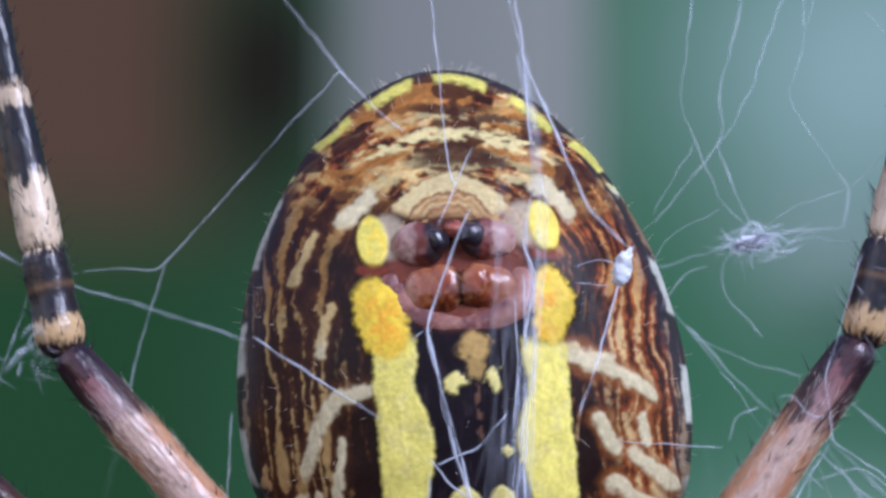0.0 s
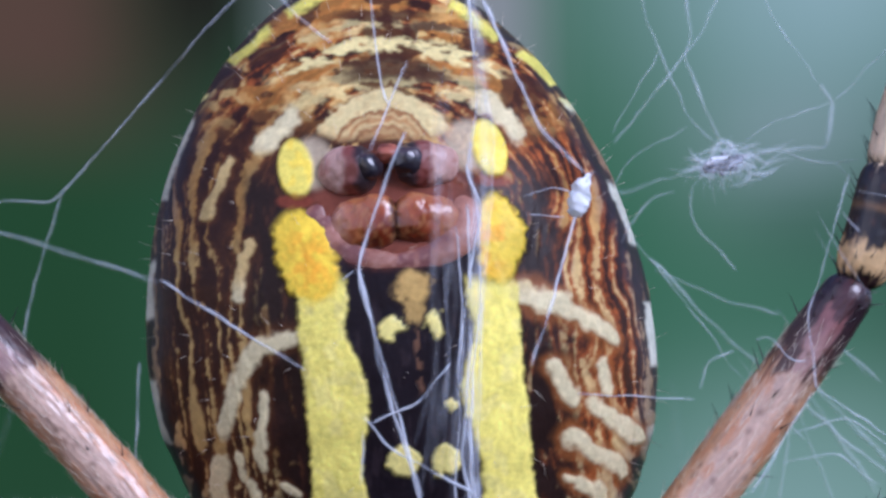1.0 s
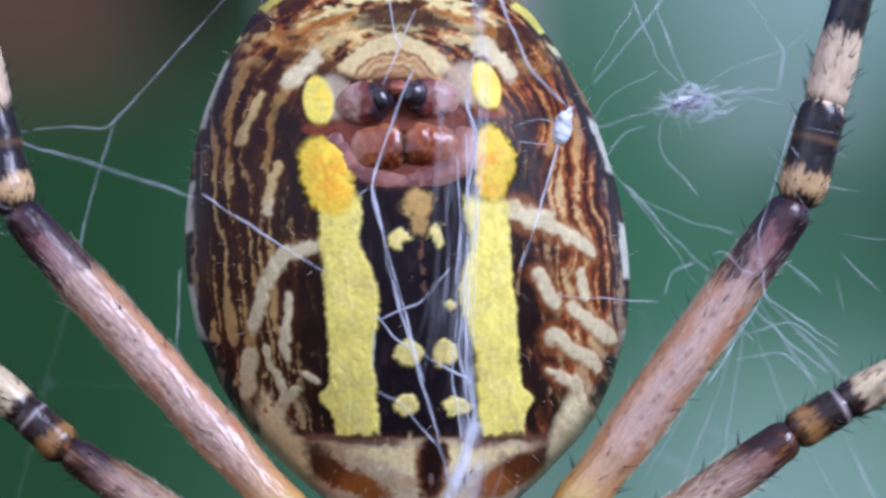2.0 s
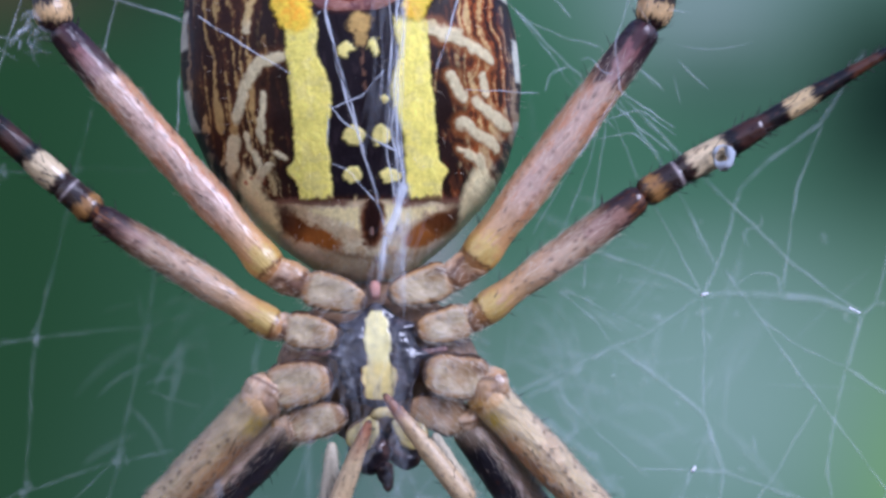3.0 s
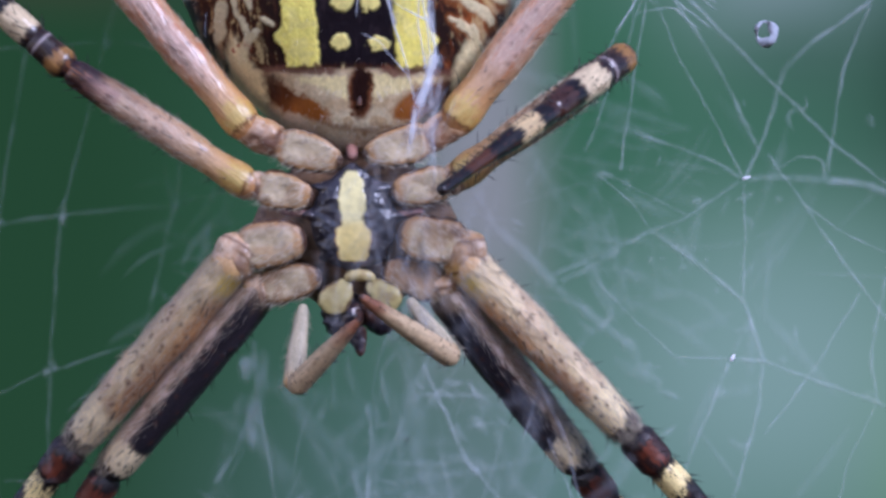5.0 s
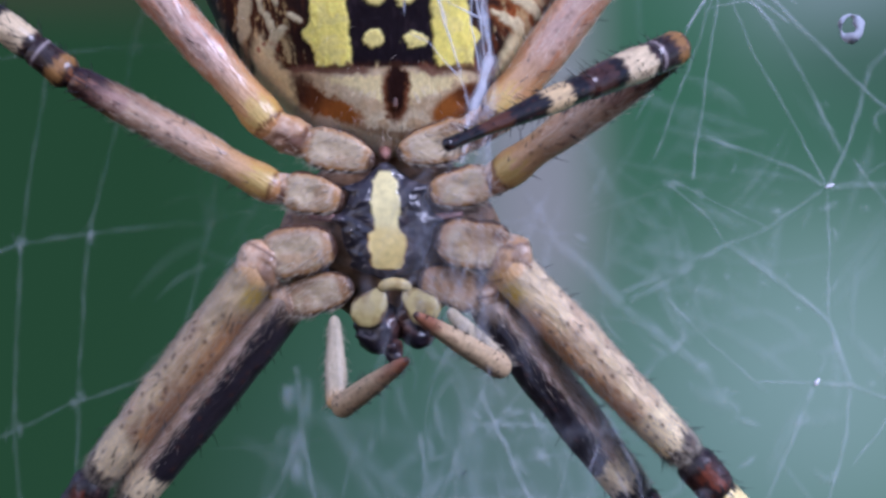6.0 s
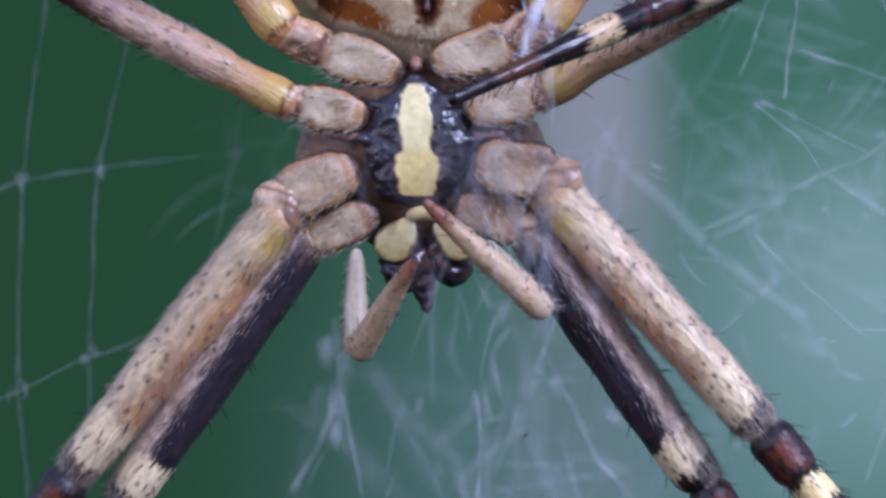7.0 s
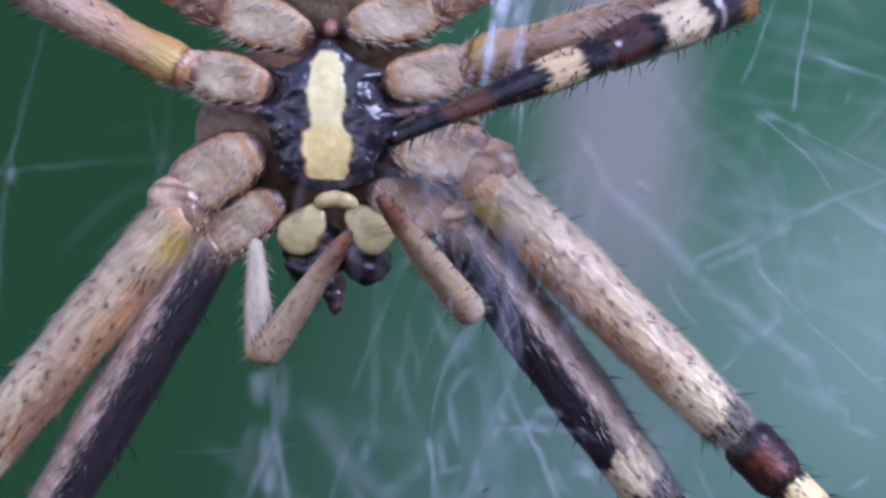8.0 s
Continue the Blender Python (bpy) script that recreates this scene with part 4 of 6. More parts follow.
def coat_two(s, v, c, g, knee):
    k = s - knee
    rows = ((-2.0, (0.58, 0.46, 0.27)), (-0.62, (0.78, 0.65, 0.40)), (0.22, BLACK), (1.1, (0.12, 0.030, 0.014)), (1.4, BLACK), (2.2, CREAM), (4.0, BLACK), (5.0, CREAM), (30, BLACK))
    col = bands(k + 0.10 * v, rows, (g - 0.5) * 0.8)
    thigh = step(-1.7, -2.4, k)
    col = over(col, thigh * step(0.5, 0.64, g) * 0.4, (0.62, 0.50, 0.34))
    col = over(col, thigh * step(0.0, -0.75, v + (g - 0.5) * 0.6) * step(0.6, 1.6, s) * 0.8, (0.58, 0.27, 0.09))
    col = over(col, thigh * step(0.1, 0.8, v + (g - 0.5) * 0.6) * step(0.6, 1.5, s) * 0.45, (0.53, 0.41, 0.27))
    col = over(col, thigh * step(0.52, 0.66, grain(s * 1.3, v * 1.5, c, 83, 3)) * step(1.0, 2.0, s) * 0.3, (0.40, 0.23, 0.15))
    col = over(col, step(0.55, 0.62, grain(s * 1.7, v * 1.8, c * 1.2, 85, 2)) * step(-5.6, -4.6, k) * step(-1.9, -2.5, k) * 0.45, (0.24, 0.12, 0.075))
    # a brown smudge above the cream band
    col = over(col, np.exp(-((k + 2.35 + 0.3 * v) / 0.36) ** 2) * step(0.45, -0.3, v) * step(0.42, 0.6, g) * 0.75, (0.22, 0.09, 0.05))
    col = over(col, step(-0.1, 0.12, edge_dark(k, v, g, -0.42)) * step(0.25, 0.05, k) * step(0.2, 0.6, np.abs(v) + (g - 0.5) * 0.5), (0.022, 0.014, 0.018))
    col = over(col, step(0.25, 0.65, np.abs(v) + 1.6 * (g - 0.5)) * step(0.0, 0.15, k) * step(1.3, 1.1, k) * 0.85, BLACK)
    col = over(col, step(0.0, -0.5, v) * step(0.2, 0.3, c) * np.exp(-((s - 0.45) / 0.4) ** 2), (0.64, 0.46, 0.06))
    return over(col, step(0.25, 0.05, s + (g - 0.5) * 0.3) * 0.7, (0.40, 0.21, 0.07))


def hip_end(col, s, g, c):
    """Amber and yellow skin next to the hip, with dark seams."""
    col = over(col, step(2.6, 0.9, s + (g - 0.5) * 0.9) * 0.6, (0.55, 0.32, 0.11))
    bulb = step(0.85, 0.45, s + (g - 0.5) * 1.6) * step(-0.12, 0.02, s)
    col = over(col, bulb * step(-0.4, 0.6, c + 2.2 * (g - 0.5)) * 0.65, (0.54, 0.34, 0.05))
    # the bulb's highlight, laid on as paler yellow where it faces front
    col = over(col, bulb * step(0.5, 0.95, c + (g - 0.5) * 1.6) * 0.45, (0.62, 0.52, 0.20))
    col = over(col, np.exp(-((s - 0.86 - 0.5 * (g - 0.5)) / 0.07) ** 2) * step(0.5, 0.3, c + (g - 0.5)) * 0.6, (0.30, 0.10, 0.025))
    col = over(col, np.exp(-((s + 0.02 - 0.3 * (g - 0.5)) / 0.075) ** 2) * 0.85, (0.13, 0.035, 0.012))
    return over(col, step(-0.06, -0.14, s + (g - 0.5) * 0.3) * 0.8, (0.40, 0.19, 0.06))


def coat_three(s, v, c, g, knee):
    k = (s - knee) * (1.0 if knee > 6.2 else 0.86)
    rows = ((-1.9, (0.52, 0.36, 0.22)), (-0.75, (0.30, 0.16, 0.12)), (-0.06, (0.24, 0.095, 0.035)), (0.06, BLACK), (0.45, (0.31, 0.16, 0.05)), (1.4, (0.03, 0.018, 0.016)), (2.35, (0.66, 0.53, 0.33)),
            (2.75, BLACK), (3.6, (0.055, 0.024, 0.018)), (4.2, BLACK), (5.0, (0.62, 0.46, 0.24)), (6.1, BLACK), (7.0, (0.085, 0.032, 0.016)), (30, BLACK))
    col = bands(k, rows, (g - 0.5) * 0.45)
    col = over(col, step(0.25, 0.75, np.abs(v) + 0.25 * v + (g - 0.5) * 0.7) * step(-3.2, -1.9, k + 1.6 * (g - 0.5)) * step(0.0, -0.15, k) * 0.95, (0.025, 0.014, 0.016))
    col = over(col, step(0.42, 0.52, g + 0.1 * np.abs(v)) * step(-1.5, -0.7, k) * step(0.0, -0.1, k) * 0.85, (0.03, 0.016, 0.018))
    thigh = step(-0.9, -1.6, k)
    # painted highlight: paler pigment along the side that faces front
    col = over(col, thigh * step(0.2, 0.9, c + (g - 0.5) * 0.5) * 0.4, (0.56, 0.40, 0.32))
    col = over(col, thigh * step(0.25, 0.8, np.abs(v) + (g - 0.5) * 0.7) * 0.4, (0.44, 0.23, 0.09))
    col = over(col, np.exp(-((k - 0.95) / 0.05) ** 2) * 0.7, (0.42, 0.36, 0.36))
    return hip_end(col, s, g, c)


def coat_four(s, v, c, g, knee):
    k = s - knee
    rows = ((-2.25, (0.49, 0.32, 0.21)), (-0.95, (0.21, 0.09, 0.09)), (-0.1, (0.06, 0.025, 0.028)), (0.05, BLACK), (0.6, (0.58, 0.39, 0.19)), (2.2, (0.014, 0.010, 0.012)), (3.85, (0.68, 0.53, 0.36)), (5.5, BLACK), (6.1, (0.55, 0.42, 0.28)), (30, BLACK))
    col = bands(k, rows, (g - 0.5) * 0.7)
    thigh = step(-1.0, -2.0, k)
    # pale lilac front stripe: the thigh's long glossy highlight, painted into the pigment
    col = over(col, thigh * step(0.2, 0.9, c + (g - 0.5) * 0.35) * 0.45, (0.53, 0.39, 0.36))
    col = over(col, thigh * step(0.25, 0.8, np.abs(v) + (g - 0.5) * 0.8) * 0.6, (0.50, 0.25, 0.10))
    col = over(col, thigh * step(0.52, 0.64, g) * step(0.1, 0.6, np.abs(v)) * 0.6, (0.36, 0.13, 0.05))
    col = over(col, step(0.25, 0.55, np.abs(v) + (g - 0.5) * 0.7) * step(-2.7, -2.0, k + 1.4 * (g - 0.5)) * step(0.0, -0.2, k) * 0.92, (0.022, 0.013, 0.018))
    col = over(col, np.exp(-((k - 1.35) / 0.08) ** 2) * 0.5, (0.22, 0.12, 0.05))
    return hip_end(col, s, g, c)


def sockets(s, a, seed):
    """Small dark pits in which the bristles stand, in uneven rows along a limb."""
    best = np.zeros(s.shape)
    for row in range(9):
        for side in (0, 1):
            cell = np.floor(s / 0.62 + side * 0.5)
            j = lattice(cell.astype(np.int64), np.full(cell.shape, row, np.int64), np.full(cell.shape, side, np.int64), seed)
            j2 = lattice(cell.astype(np.int64), np.full(cell.shape, row + 40, np.int64), np.full(cell.shape, side, np.int64), seed)
            cs = (cell + 0.2 + 0.6 * j - side * 0.5) * 0.62
            ca = (row + 0.8 * (j2 - 0.5)) * 2 * np.pi / 9
            da = np.abs((a - ca + np.pi) % (2 * np.pi) - np.pi) * 0.55
            best = np.maximum(best, np.exp(-((s - cs) / 0.072) ** 2 - (da / 0.048) ** 2) * (j2 > 0.45))
    return best


# kind: femur length, radii along the femur, lower segments (end, radius at both ends)
FEMUR = {1: (7.6, (0.52, 0.59, 0.61, 0.60, 0.57, 0.50)), 2: (7.75, (0.58, 0.63, 0.64, 0.62, 0.58, 0.50)), 3: (6.35, (0.43, 0.47, 0.49, 0.50, 0.49, 0.42)), 4: (9.7, (0.54, 0.62, 0.64, 0.64, 0.61, 0.50))}
LOWER = {1: ((1.3, 0.54, 0.50), (6.0, 0.44, 0.34), (12, 0.28, 0.16)), 2: ((1.3, 0.57, 0.52), (6.5, 0.46, 0.34), (13, 0.28, 0.16)), 3: ((1.25, 0.45, 0.43), (4.0, 0.44, 0.38), (9.2, 0.33, 0.16)), 4: ((2.25, 0.55, 0.52), (6.0, 0.50, 0.42), (13, 0.33, 0.18))}
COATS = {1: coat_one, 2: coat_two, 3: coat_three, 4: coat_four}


def limb_pose(p, angle, swing=0.0):
    """A pose at p (millimetres) whose X runs at that angle in the web's plane, swung towards the viewer."""
    return Matrix.Translation(Vector(p) * MM) @ pose(0, 0, 0, 0, -angle) @ pose(0, 0, 0, 0, 0, -swing)


def bristles_on(v, count, length, seed, parent, m):
    """Stiff black bristles on a tube along X."""
    rng = np.random.default_rng(seed)
    i, j = rng.integers(4, v.shape[0] - 5, count), rng.integers(0, v.shape[1], count)
    out = v[i, j] * np.array((0, 1, 1))
    out /= np.linalg.norm(out, axis=1)[:, None] + 1e-6
    way = out * 0.8 + np.array((0.9, 0, 0)) + rng.normal(0, 0.2, (count, 3))
    ob = hairs("bristles", v[i, j], way, length * rng.uniform(0.5, 1.1, count), 0.016, DARK_HAIR, parent, "black bristles")
    ob.matrix_basis = m
    return ob


def segment(x0, x1, radii, kind, flip, start, knee, seed, n, m=28):
    xs = np.linspace(x0, x1, len(radii))
    v, u, a = tube(np.stack([xs, 0 * xs, 0 * xs], 1), radii, n, m)
    s = v[..., 0] + start
    turn = a + 0.10 * s + 0.5 * grain(s * 0.9, np.sin(a), np.cos(a), seed + 9, 2)
    fur = grain(s * 3.2, np.sin(turn) * 10, np.cos(turn) * 10, seed + 3, 3)
    patch = grain(s * 1.6, np.sin(a) * 1.8, np.cos(a) * 1.8, seed, 2)
    g = 0.6 * fur + 0.4 * patch
    g = 0.5 + (g - g.mean()) / (g.std() + 1e-6) * 0.13
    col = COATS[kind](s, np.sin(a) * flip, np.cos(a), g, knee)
    calm = 1 - 0.75 * step(2.4, 0.8, s) if kind > 2 else np.ones(s.shape)
    # kind 2 is paler on the right: light from that side, put into the pigment
    col = col * ({1: 1.0, 2: 1.16 if flip > 0 else 0.98, 3: 0.9, 4: 1.0}[kind] + {1: 0.7, 2: 0.42, 3: 0.6, 4: 0.6}[kind] * (fur - 0.5) * calm)[..., None]
    col = col * (np.array((1.03, 1.0, 0.94)) if kind < 3 else np.array((1.04, 1.02, 1.0)))
    # dark sockets of the bristles
    col = over(col, sockets(s, a, seed + 11) * {1: 0.8, 2: 0.95, 3: 0.85, 4: 0.5}[kind] * (step(0.8, 1.4, s) if start == 0 else 1.0), (0.085, 0.032, 0.020))
    r = 1 + 0.08 * (grain(s * 1.1, 0, 0, seed + 5, 2) - 0.5) + 0.07 * (fur - 0.5) + 0.10 * (grain(s * 0.8, np.sin(a) * 1.2, np.cos(a) * 1.2, seed + 6, 2) - 0.5)
    if kind > 2 and start == 0:
        r = r * (1 + 0.11 * np.exp(-((s - 0.3) / 0.42) ** 2) - 0.09 * np.exp(-((s - 1.35) / 0.5) ** 2))
    v[..., 1:] *= r[..., None]
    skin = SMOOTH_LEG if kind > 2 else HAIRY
    return mesh_of("segment", v, sheet(*v.shape[:2]), skin, col), v


def leg(kind, hip, angle, flip, lower_angle, seed, length=None, wide=1.0):
    base, radii = FEMUR[kind]
    lf = length or base
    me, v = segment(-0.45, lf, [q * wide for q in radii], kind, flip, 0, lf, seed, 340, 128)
    ob = part("leg", me, spider, {1: "black, cream and red-brown banded foreleg", 2: "pink, cream and black banded leg", 3: "short tan leg with dark bands", 4: "long pink-brown hind leg with black knee"}[kind], limb_pose(hip, angle))
    rng = np.random.default_rng(seed)
    # fine pale fur lying along the thigh
    k = {1: 5000, 2: 5500, 3: 2200, 4: 1500}[kind]
    i, j = rng.integers(14, 330, k), rng.integers(0, 128, k)
    nrm = v[i, j] * np.array((0, 1, 1))
    nrm /= np.linalg.norm(nrm, axis=1)[:, None] + 1e-6
    if kind == 1:
        keep = nrm[:, 2] * flip + rng.normal(0, 0.25, k) > 0.05
        i, j, nrm = i[keep], j[keep], nrm[keep]
        k = len(i)
    if kind > 2:
        keep = (v[i, j, 0] > rng.uniform(0.9, 2.6, k)) & (v[i, j, 0] < lf - rng.uniform(1.2, 2.4, k))
        i, j, nrm = i[keep], j[keep], nrm[keep]
        k = len(i)
    way = nrm * rng.uniform(0.03, 0.22, k)[:, None] + np.array((1.0, 0, 0)) + rng.normal(0, 0.2, (k, 3))
    hairs("fur", v[i, j], way, rng.uniform(0.16, 0.48, k), {1: 0.008, 2: 0.006, 3: 0.006, 4: 0.006}[kind], PALE_HAIR, ob, "fine pale fur")
    k = 44
    i, j = rng.integers(55, 330, k), rng.integers(0, 128, k)
    nrm = v[i, j] * np.array((0, 1, 1))
    nrm /= np.linalg.norm(nrm, axis=1)[:, None] + 1e-6
    way = nrm + np.array((0.75, 0, 0)) + rng.normal(0, 0.15, (k, 3))
    hairs("bristles", v[i, j], way, rng.uniform(0.25, 0.55, k), 0.02, DARK_HAIR, ob, "black bristles")
    knee = limb_pose(hip, angle).inverted() @ limb_pose((hip[0] + lf * math.cos(radians(angle)), hip[1], hip[2] + lf * math.sin(radians(angle))), lower_angle)
    x0, made = 0.0, []
    for name, (x1, ra, rb) in zip(("patella", "tibia", "metatarsus"), LOWER[kind]):
        lm, lv = segment(x0 - 0.28, x1 + 0.2, (ra * 0.95, ra * 1.02, (ra + rb) / 2, rb * 1.04, rb * 0.97), kind, flip, lf, lf, seed + 7, 120, 60)
        o = part(name, lm, ob, "", knee.copy())
        made += [o, bristles_on(lv, int(26 * (x1 - x0)), 0.46, seed + 36, ob, knee.copy())]
        x0 = x1
    return ob, made, lf


HIPS = {"two_left": (-4.24, 0.3, -2.70), "one_left": (-3.45, 0.75, -3.50), "one_right": (2.05, 0.75, -3.65), "two_right": (2.6, 0.3, -2.63),
        "three_left": (-3.85, 0.3, -0.44), "three_right": (2.41, 0.3, -0.05), "four_left": (-3.95, 0.4, 1.3), "four_right": (2.22, 0.4, 1.52)}
ANGLES = {"two_left": ((0, -133.4), (4, -133.4), (4.3, -133.2), (4.5, -133), (5.8, -130), (6.5, -129.4), (7, -128.4), (7.5, -128.2), (8, -128.6)),
          "one_left": ((0, -134), (4, -134), (4.3, -132.6), (4.5, -130.6), (5.8, -129.8), (6.5, -128.4), (7, -124.8), (7.5, -122), (7.8, -119.8), (8, -119.4)),
          "one_right": ((0, -53.6), (4, -54), (4.3, -52.3), (4.5, -51.1), (6, -53), (6.5, -52.8), (7, -55), (7.3, -54), (7.5, -55.3), (7.8, -53), (8, -52.7)),
          "two_right": ((0, -46.5), (4, -47.2), (4.3, -45.9), (4.5, -45.1), (6, -46.5), (6.5, -46.2), (7, -48), (7.5, -48.4), (7.8, -44.2), (8, -43.3)),
          "three_left": ((0, 148), (3, 147.4), (4, 147.6), (4.3, 149.3), (4.7, 147.8), (5.8, 149.7), (6, 151.4), (6.8, 152.7), (8, 153.5)),
          "four_left": ((0, 132.2), (2.3, 132.4), (3.0, 131.1), (8, 131)), "four_right": ((0, 54.9), (0.5, 53.6), (1.2, 53.4), (2.3, 54.6), (3.0, 53.3), (8, 53.3))}
# how far the forelegs lean back from the web's plane
LEAN = {"two_left": ((0, 20), (6, 19), (6.5, 12), (7, 2), (8, 2)), "one_left": ((0, 21), (6, 18), (6.5, 12), (7, 2), (8, 2)), "one_right": ((0, 22), (6, 21), (6.5, 14), (7, 4), (8, 10)), "two_right": ((0, 14), (6, 13), (6.5, 9), (7, 1), (8, 6))}
# how far hips turn about their inner ends as their legs are drawn in
TURN = {"two_left": ((-2.2, 0, -2.02), ((0, 0), (6.0, 0), (6.5, 4), (7, 13), (7.5, 18), (8, 24))), "one_left": ((-1.75, 0, -3.08), ((0, 0), (6.0, 0), (6.5, 2), (7, 6), (7.5, 12), (8, 20)))}
# the lifted leg: seconds, thigh angle and swing, shin angle and swing
LIFT = ((0, 36, 0, 30, 0), (4.0, 35.8, 0, 30, 0), (4.3, 36, 0, 30, 0), (4.35, 39, 8, 28, 42), (4.4, 42, 15, 30, 78), (4.45, 41, 20, 120, 88), (4.5, 39.6, 24, 200, 81), (4.6, 37, 24, 218, 56), (4.7, 35, 24, 222, 46),
        (5.2, 36, 22, 216, 48), (5.8, 35.2, 22, 212, 51), (6.0, 34.8, 26, 207, 48), (6.3, 35.4, 24.8, 213, 48), (6.5, 35.8, 24, 214, 43.5), (6.8, 30, 22, 202, 24), (7.0, 30, 20, 207, 36), (7.2, 24.7, 21.3, 206, 37.5),
        (7.3, 22, 22, 200, 40), (7.4, 30, 26, 186, 43), (7.5, 31, 26, 184, 43.5), (7.6, 24, 28, 202, 46), (7.8, 13, 34, 208, 51), (8.0, 11.5, 32, 207, 46.5))
# palps: seconds, upper angle, tip angle and swing
PALP_LEFT = ((0, -92, 69, 8), (3.5, -92, 69, 8), (4.0, -96, 64, 10), (4.3, -98, 57, 20), (4.4, -92, 48, 25), (4.5, -88, 46, 30), (4.7, -95, 42, 30), (5.8, -89, 56, 42), (6.0, -86, 36, 44), (6.5, -87, 48, 46), (6.8, -87, 68, 42), (7.0, -87, 57, 36), (7.3, -93, 47, 30), (7.5, -92, 46, 30), (7.8, -87, 39, 24), (8.0, -82, 55, 18))
PALP_RIGHT = ((0, -68, 128, 0), (3.5, -68, 128, 0), (4.0, -66, 130, 0), (4.3, -63, 132, 14), (4.4, -60, 113, 26), (4.5, -57, 127, 34), (4.7, -56, 154, 36), (5.8, -58, 98, 46), (6.0, -51, 145, 48), (6.5, -60, 134, 46), (6.8, -63, 140, 30), (7.0, -53, 137, 18), (7.3, -55, 139, 22), (7.5, -48, 147, 25), (7.8, -53, 110, 40), (8.0, -51, 125, 45))


def legs():
    made = {}
    for key, kind, flip, low, seed, length in (("two_left", 2, -1, -131, 61, 8.2), ("one_left", 1, -1, -128, 71, 8.1), ("one_right", 1, 1, -54, 81, 7.3), ("two_right", 2, 1, -48, 91, 7.4),
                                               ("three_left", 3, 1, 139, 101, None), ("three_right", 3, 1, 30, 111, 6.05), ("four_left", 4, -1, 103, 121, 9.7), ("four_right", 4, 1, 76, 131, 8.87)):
        angle = 36 if key == "three_right" else ANGLES[key][0][1]
        if key == "three_left":
            flip = -1
        made[key] = leg(kind, HIPS[key], angle, flip, low, seed, length, {"two_left": 1.01, "two_right": 1.0, "one_left": 1.05, "one_right": 1.08, "four_left": 0.88, "four_right": 0.95, "three_left": 0.96}.get(key, 1.0))
    def joint(v, u, a, hind):
        g = grain(v[..., 0] * 2.2, v[..., 1] * 2.2, v[..., 2] * 2.2, 45, 3)
        f = grain(v[..., 0] * 8, v[..., 1] * 8, v[..., 2] * 8, 46, 2)
        col = np.zeros(u.shape + (3,)) + np.array((0.55, 0.33, 0.16) if hind else (0.50, 0.32, 0.16))
        col = over(col, step(0.42, 0.58, g) * 0.7, (0.60, 0.44, 0.31))
        col = over(col, step(0.5, 0.62, f) * 0.35, (0.44, 0.19, 0.05))
        col = over(col, step(0.55, 0.75, u) * step(0.58, 0.42, g) * 0.7, (0.62, 0.37, 0.05))
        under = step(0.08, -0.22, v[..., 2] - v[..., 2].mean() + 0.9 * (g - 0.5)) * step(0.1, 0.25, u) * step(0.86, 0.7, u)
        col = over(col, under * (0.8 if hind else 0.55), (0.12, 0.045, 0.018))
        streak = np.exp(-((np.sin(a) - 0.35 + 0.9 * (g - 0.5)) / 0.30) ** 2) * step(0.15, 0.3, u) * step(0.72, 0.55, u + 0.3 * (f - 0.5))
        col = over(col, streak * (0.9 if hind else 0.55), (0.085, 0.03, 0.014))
        col = over(col, np.exp(-((u - 0.82 + 0.12 * (g - 0.5)) / 0.03) ** 2) * 0.8, (0.12, 0.035, 0.014))
        return over(col, np.exp(-((u - 0.22 + 0.2 * (g - 0.5)) / 0.045) ** 2) * 0.75, (0.11, 0.045, 0.02))
    for side in (-1, 1):
        for (a, b, r), key in zip(COXAE, ("four", "three", "two", "one")):
            hip = np.array(HIPS[key + ("_left" if side < 0 else "_right")])
            pb = np.array((b[0] if side < 0 else -1.5 - b[0], b[1], b[2] + (0 if side < 0 else 0.2)))
            d = hip - pb
            if np.hypot(d[0], d[2]) < 0.1:
                d = np.array((b[0] - a[0], 0.3, b[2] - a[2]))
            d /= np.linalg.norm(d)
            wide = {"four": 0.50, "three": 0.44, "two": 0.66, "one": 0.54}[key]
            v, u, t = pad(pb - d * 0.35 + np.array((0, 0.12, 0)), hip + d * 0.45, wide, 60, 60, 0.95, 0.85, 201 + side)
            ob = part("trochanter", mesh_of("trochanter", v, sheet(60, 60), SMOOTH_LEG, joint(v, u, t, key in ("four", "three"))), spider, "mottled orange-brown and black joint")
            HIP_PARTS[key + ("_left" if side < 0 else "_right")].append(ob)
            rng = np.random.default_rng(300 + side)
            i, j = rng.integers(4, 56, 260), rng.integers(0, 60, 260)
            keep = np.cos(t[i, j]) > -0.1
            i, j = i[keep], j[keep]
            way = d * 0.7 + np.array((0, -0.4, 0)) + rng.normal(0, 0.3, (len(i), 3))
            hairs("hair", v[i, j], way, rng.uniform(0.12, 0.36, len(i)), 0.008, PALE_HAIR, ob, "pale hairs")
    return made


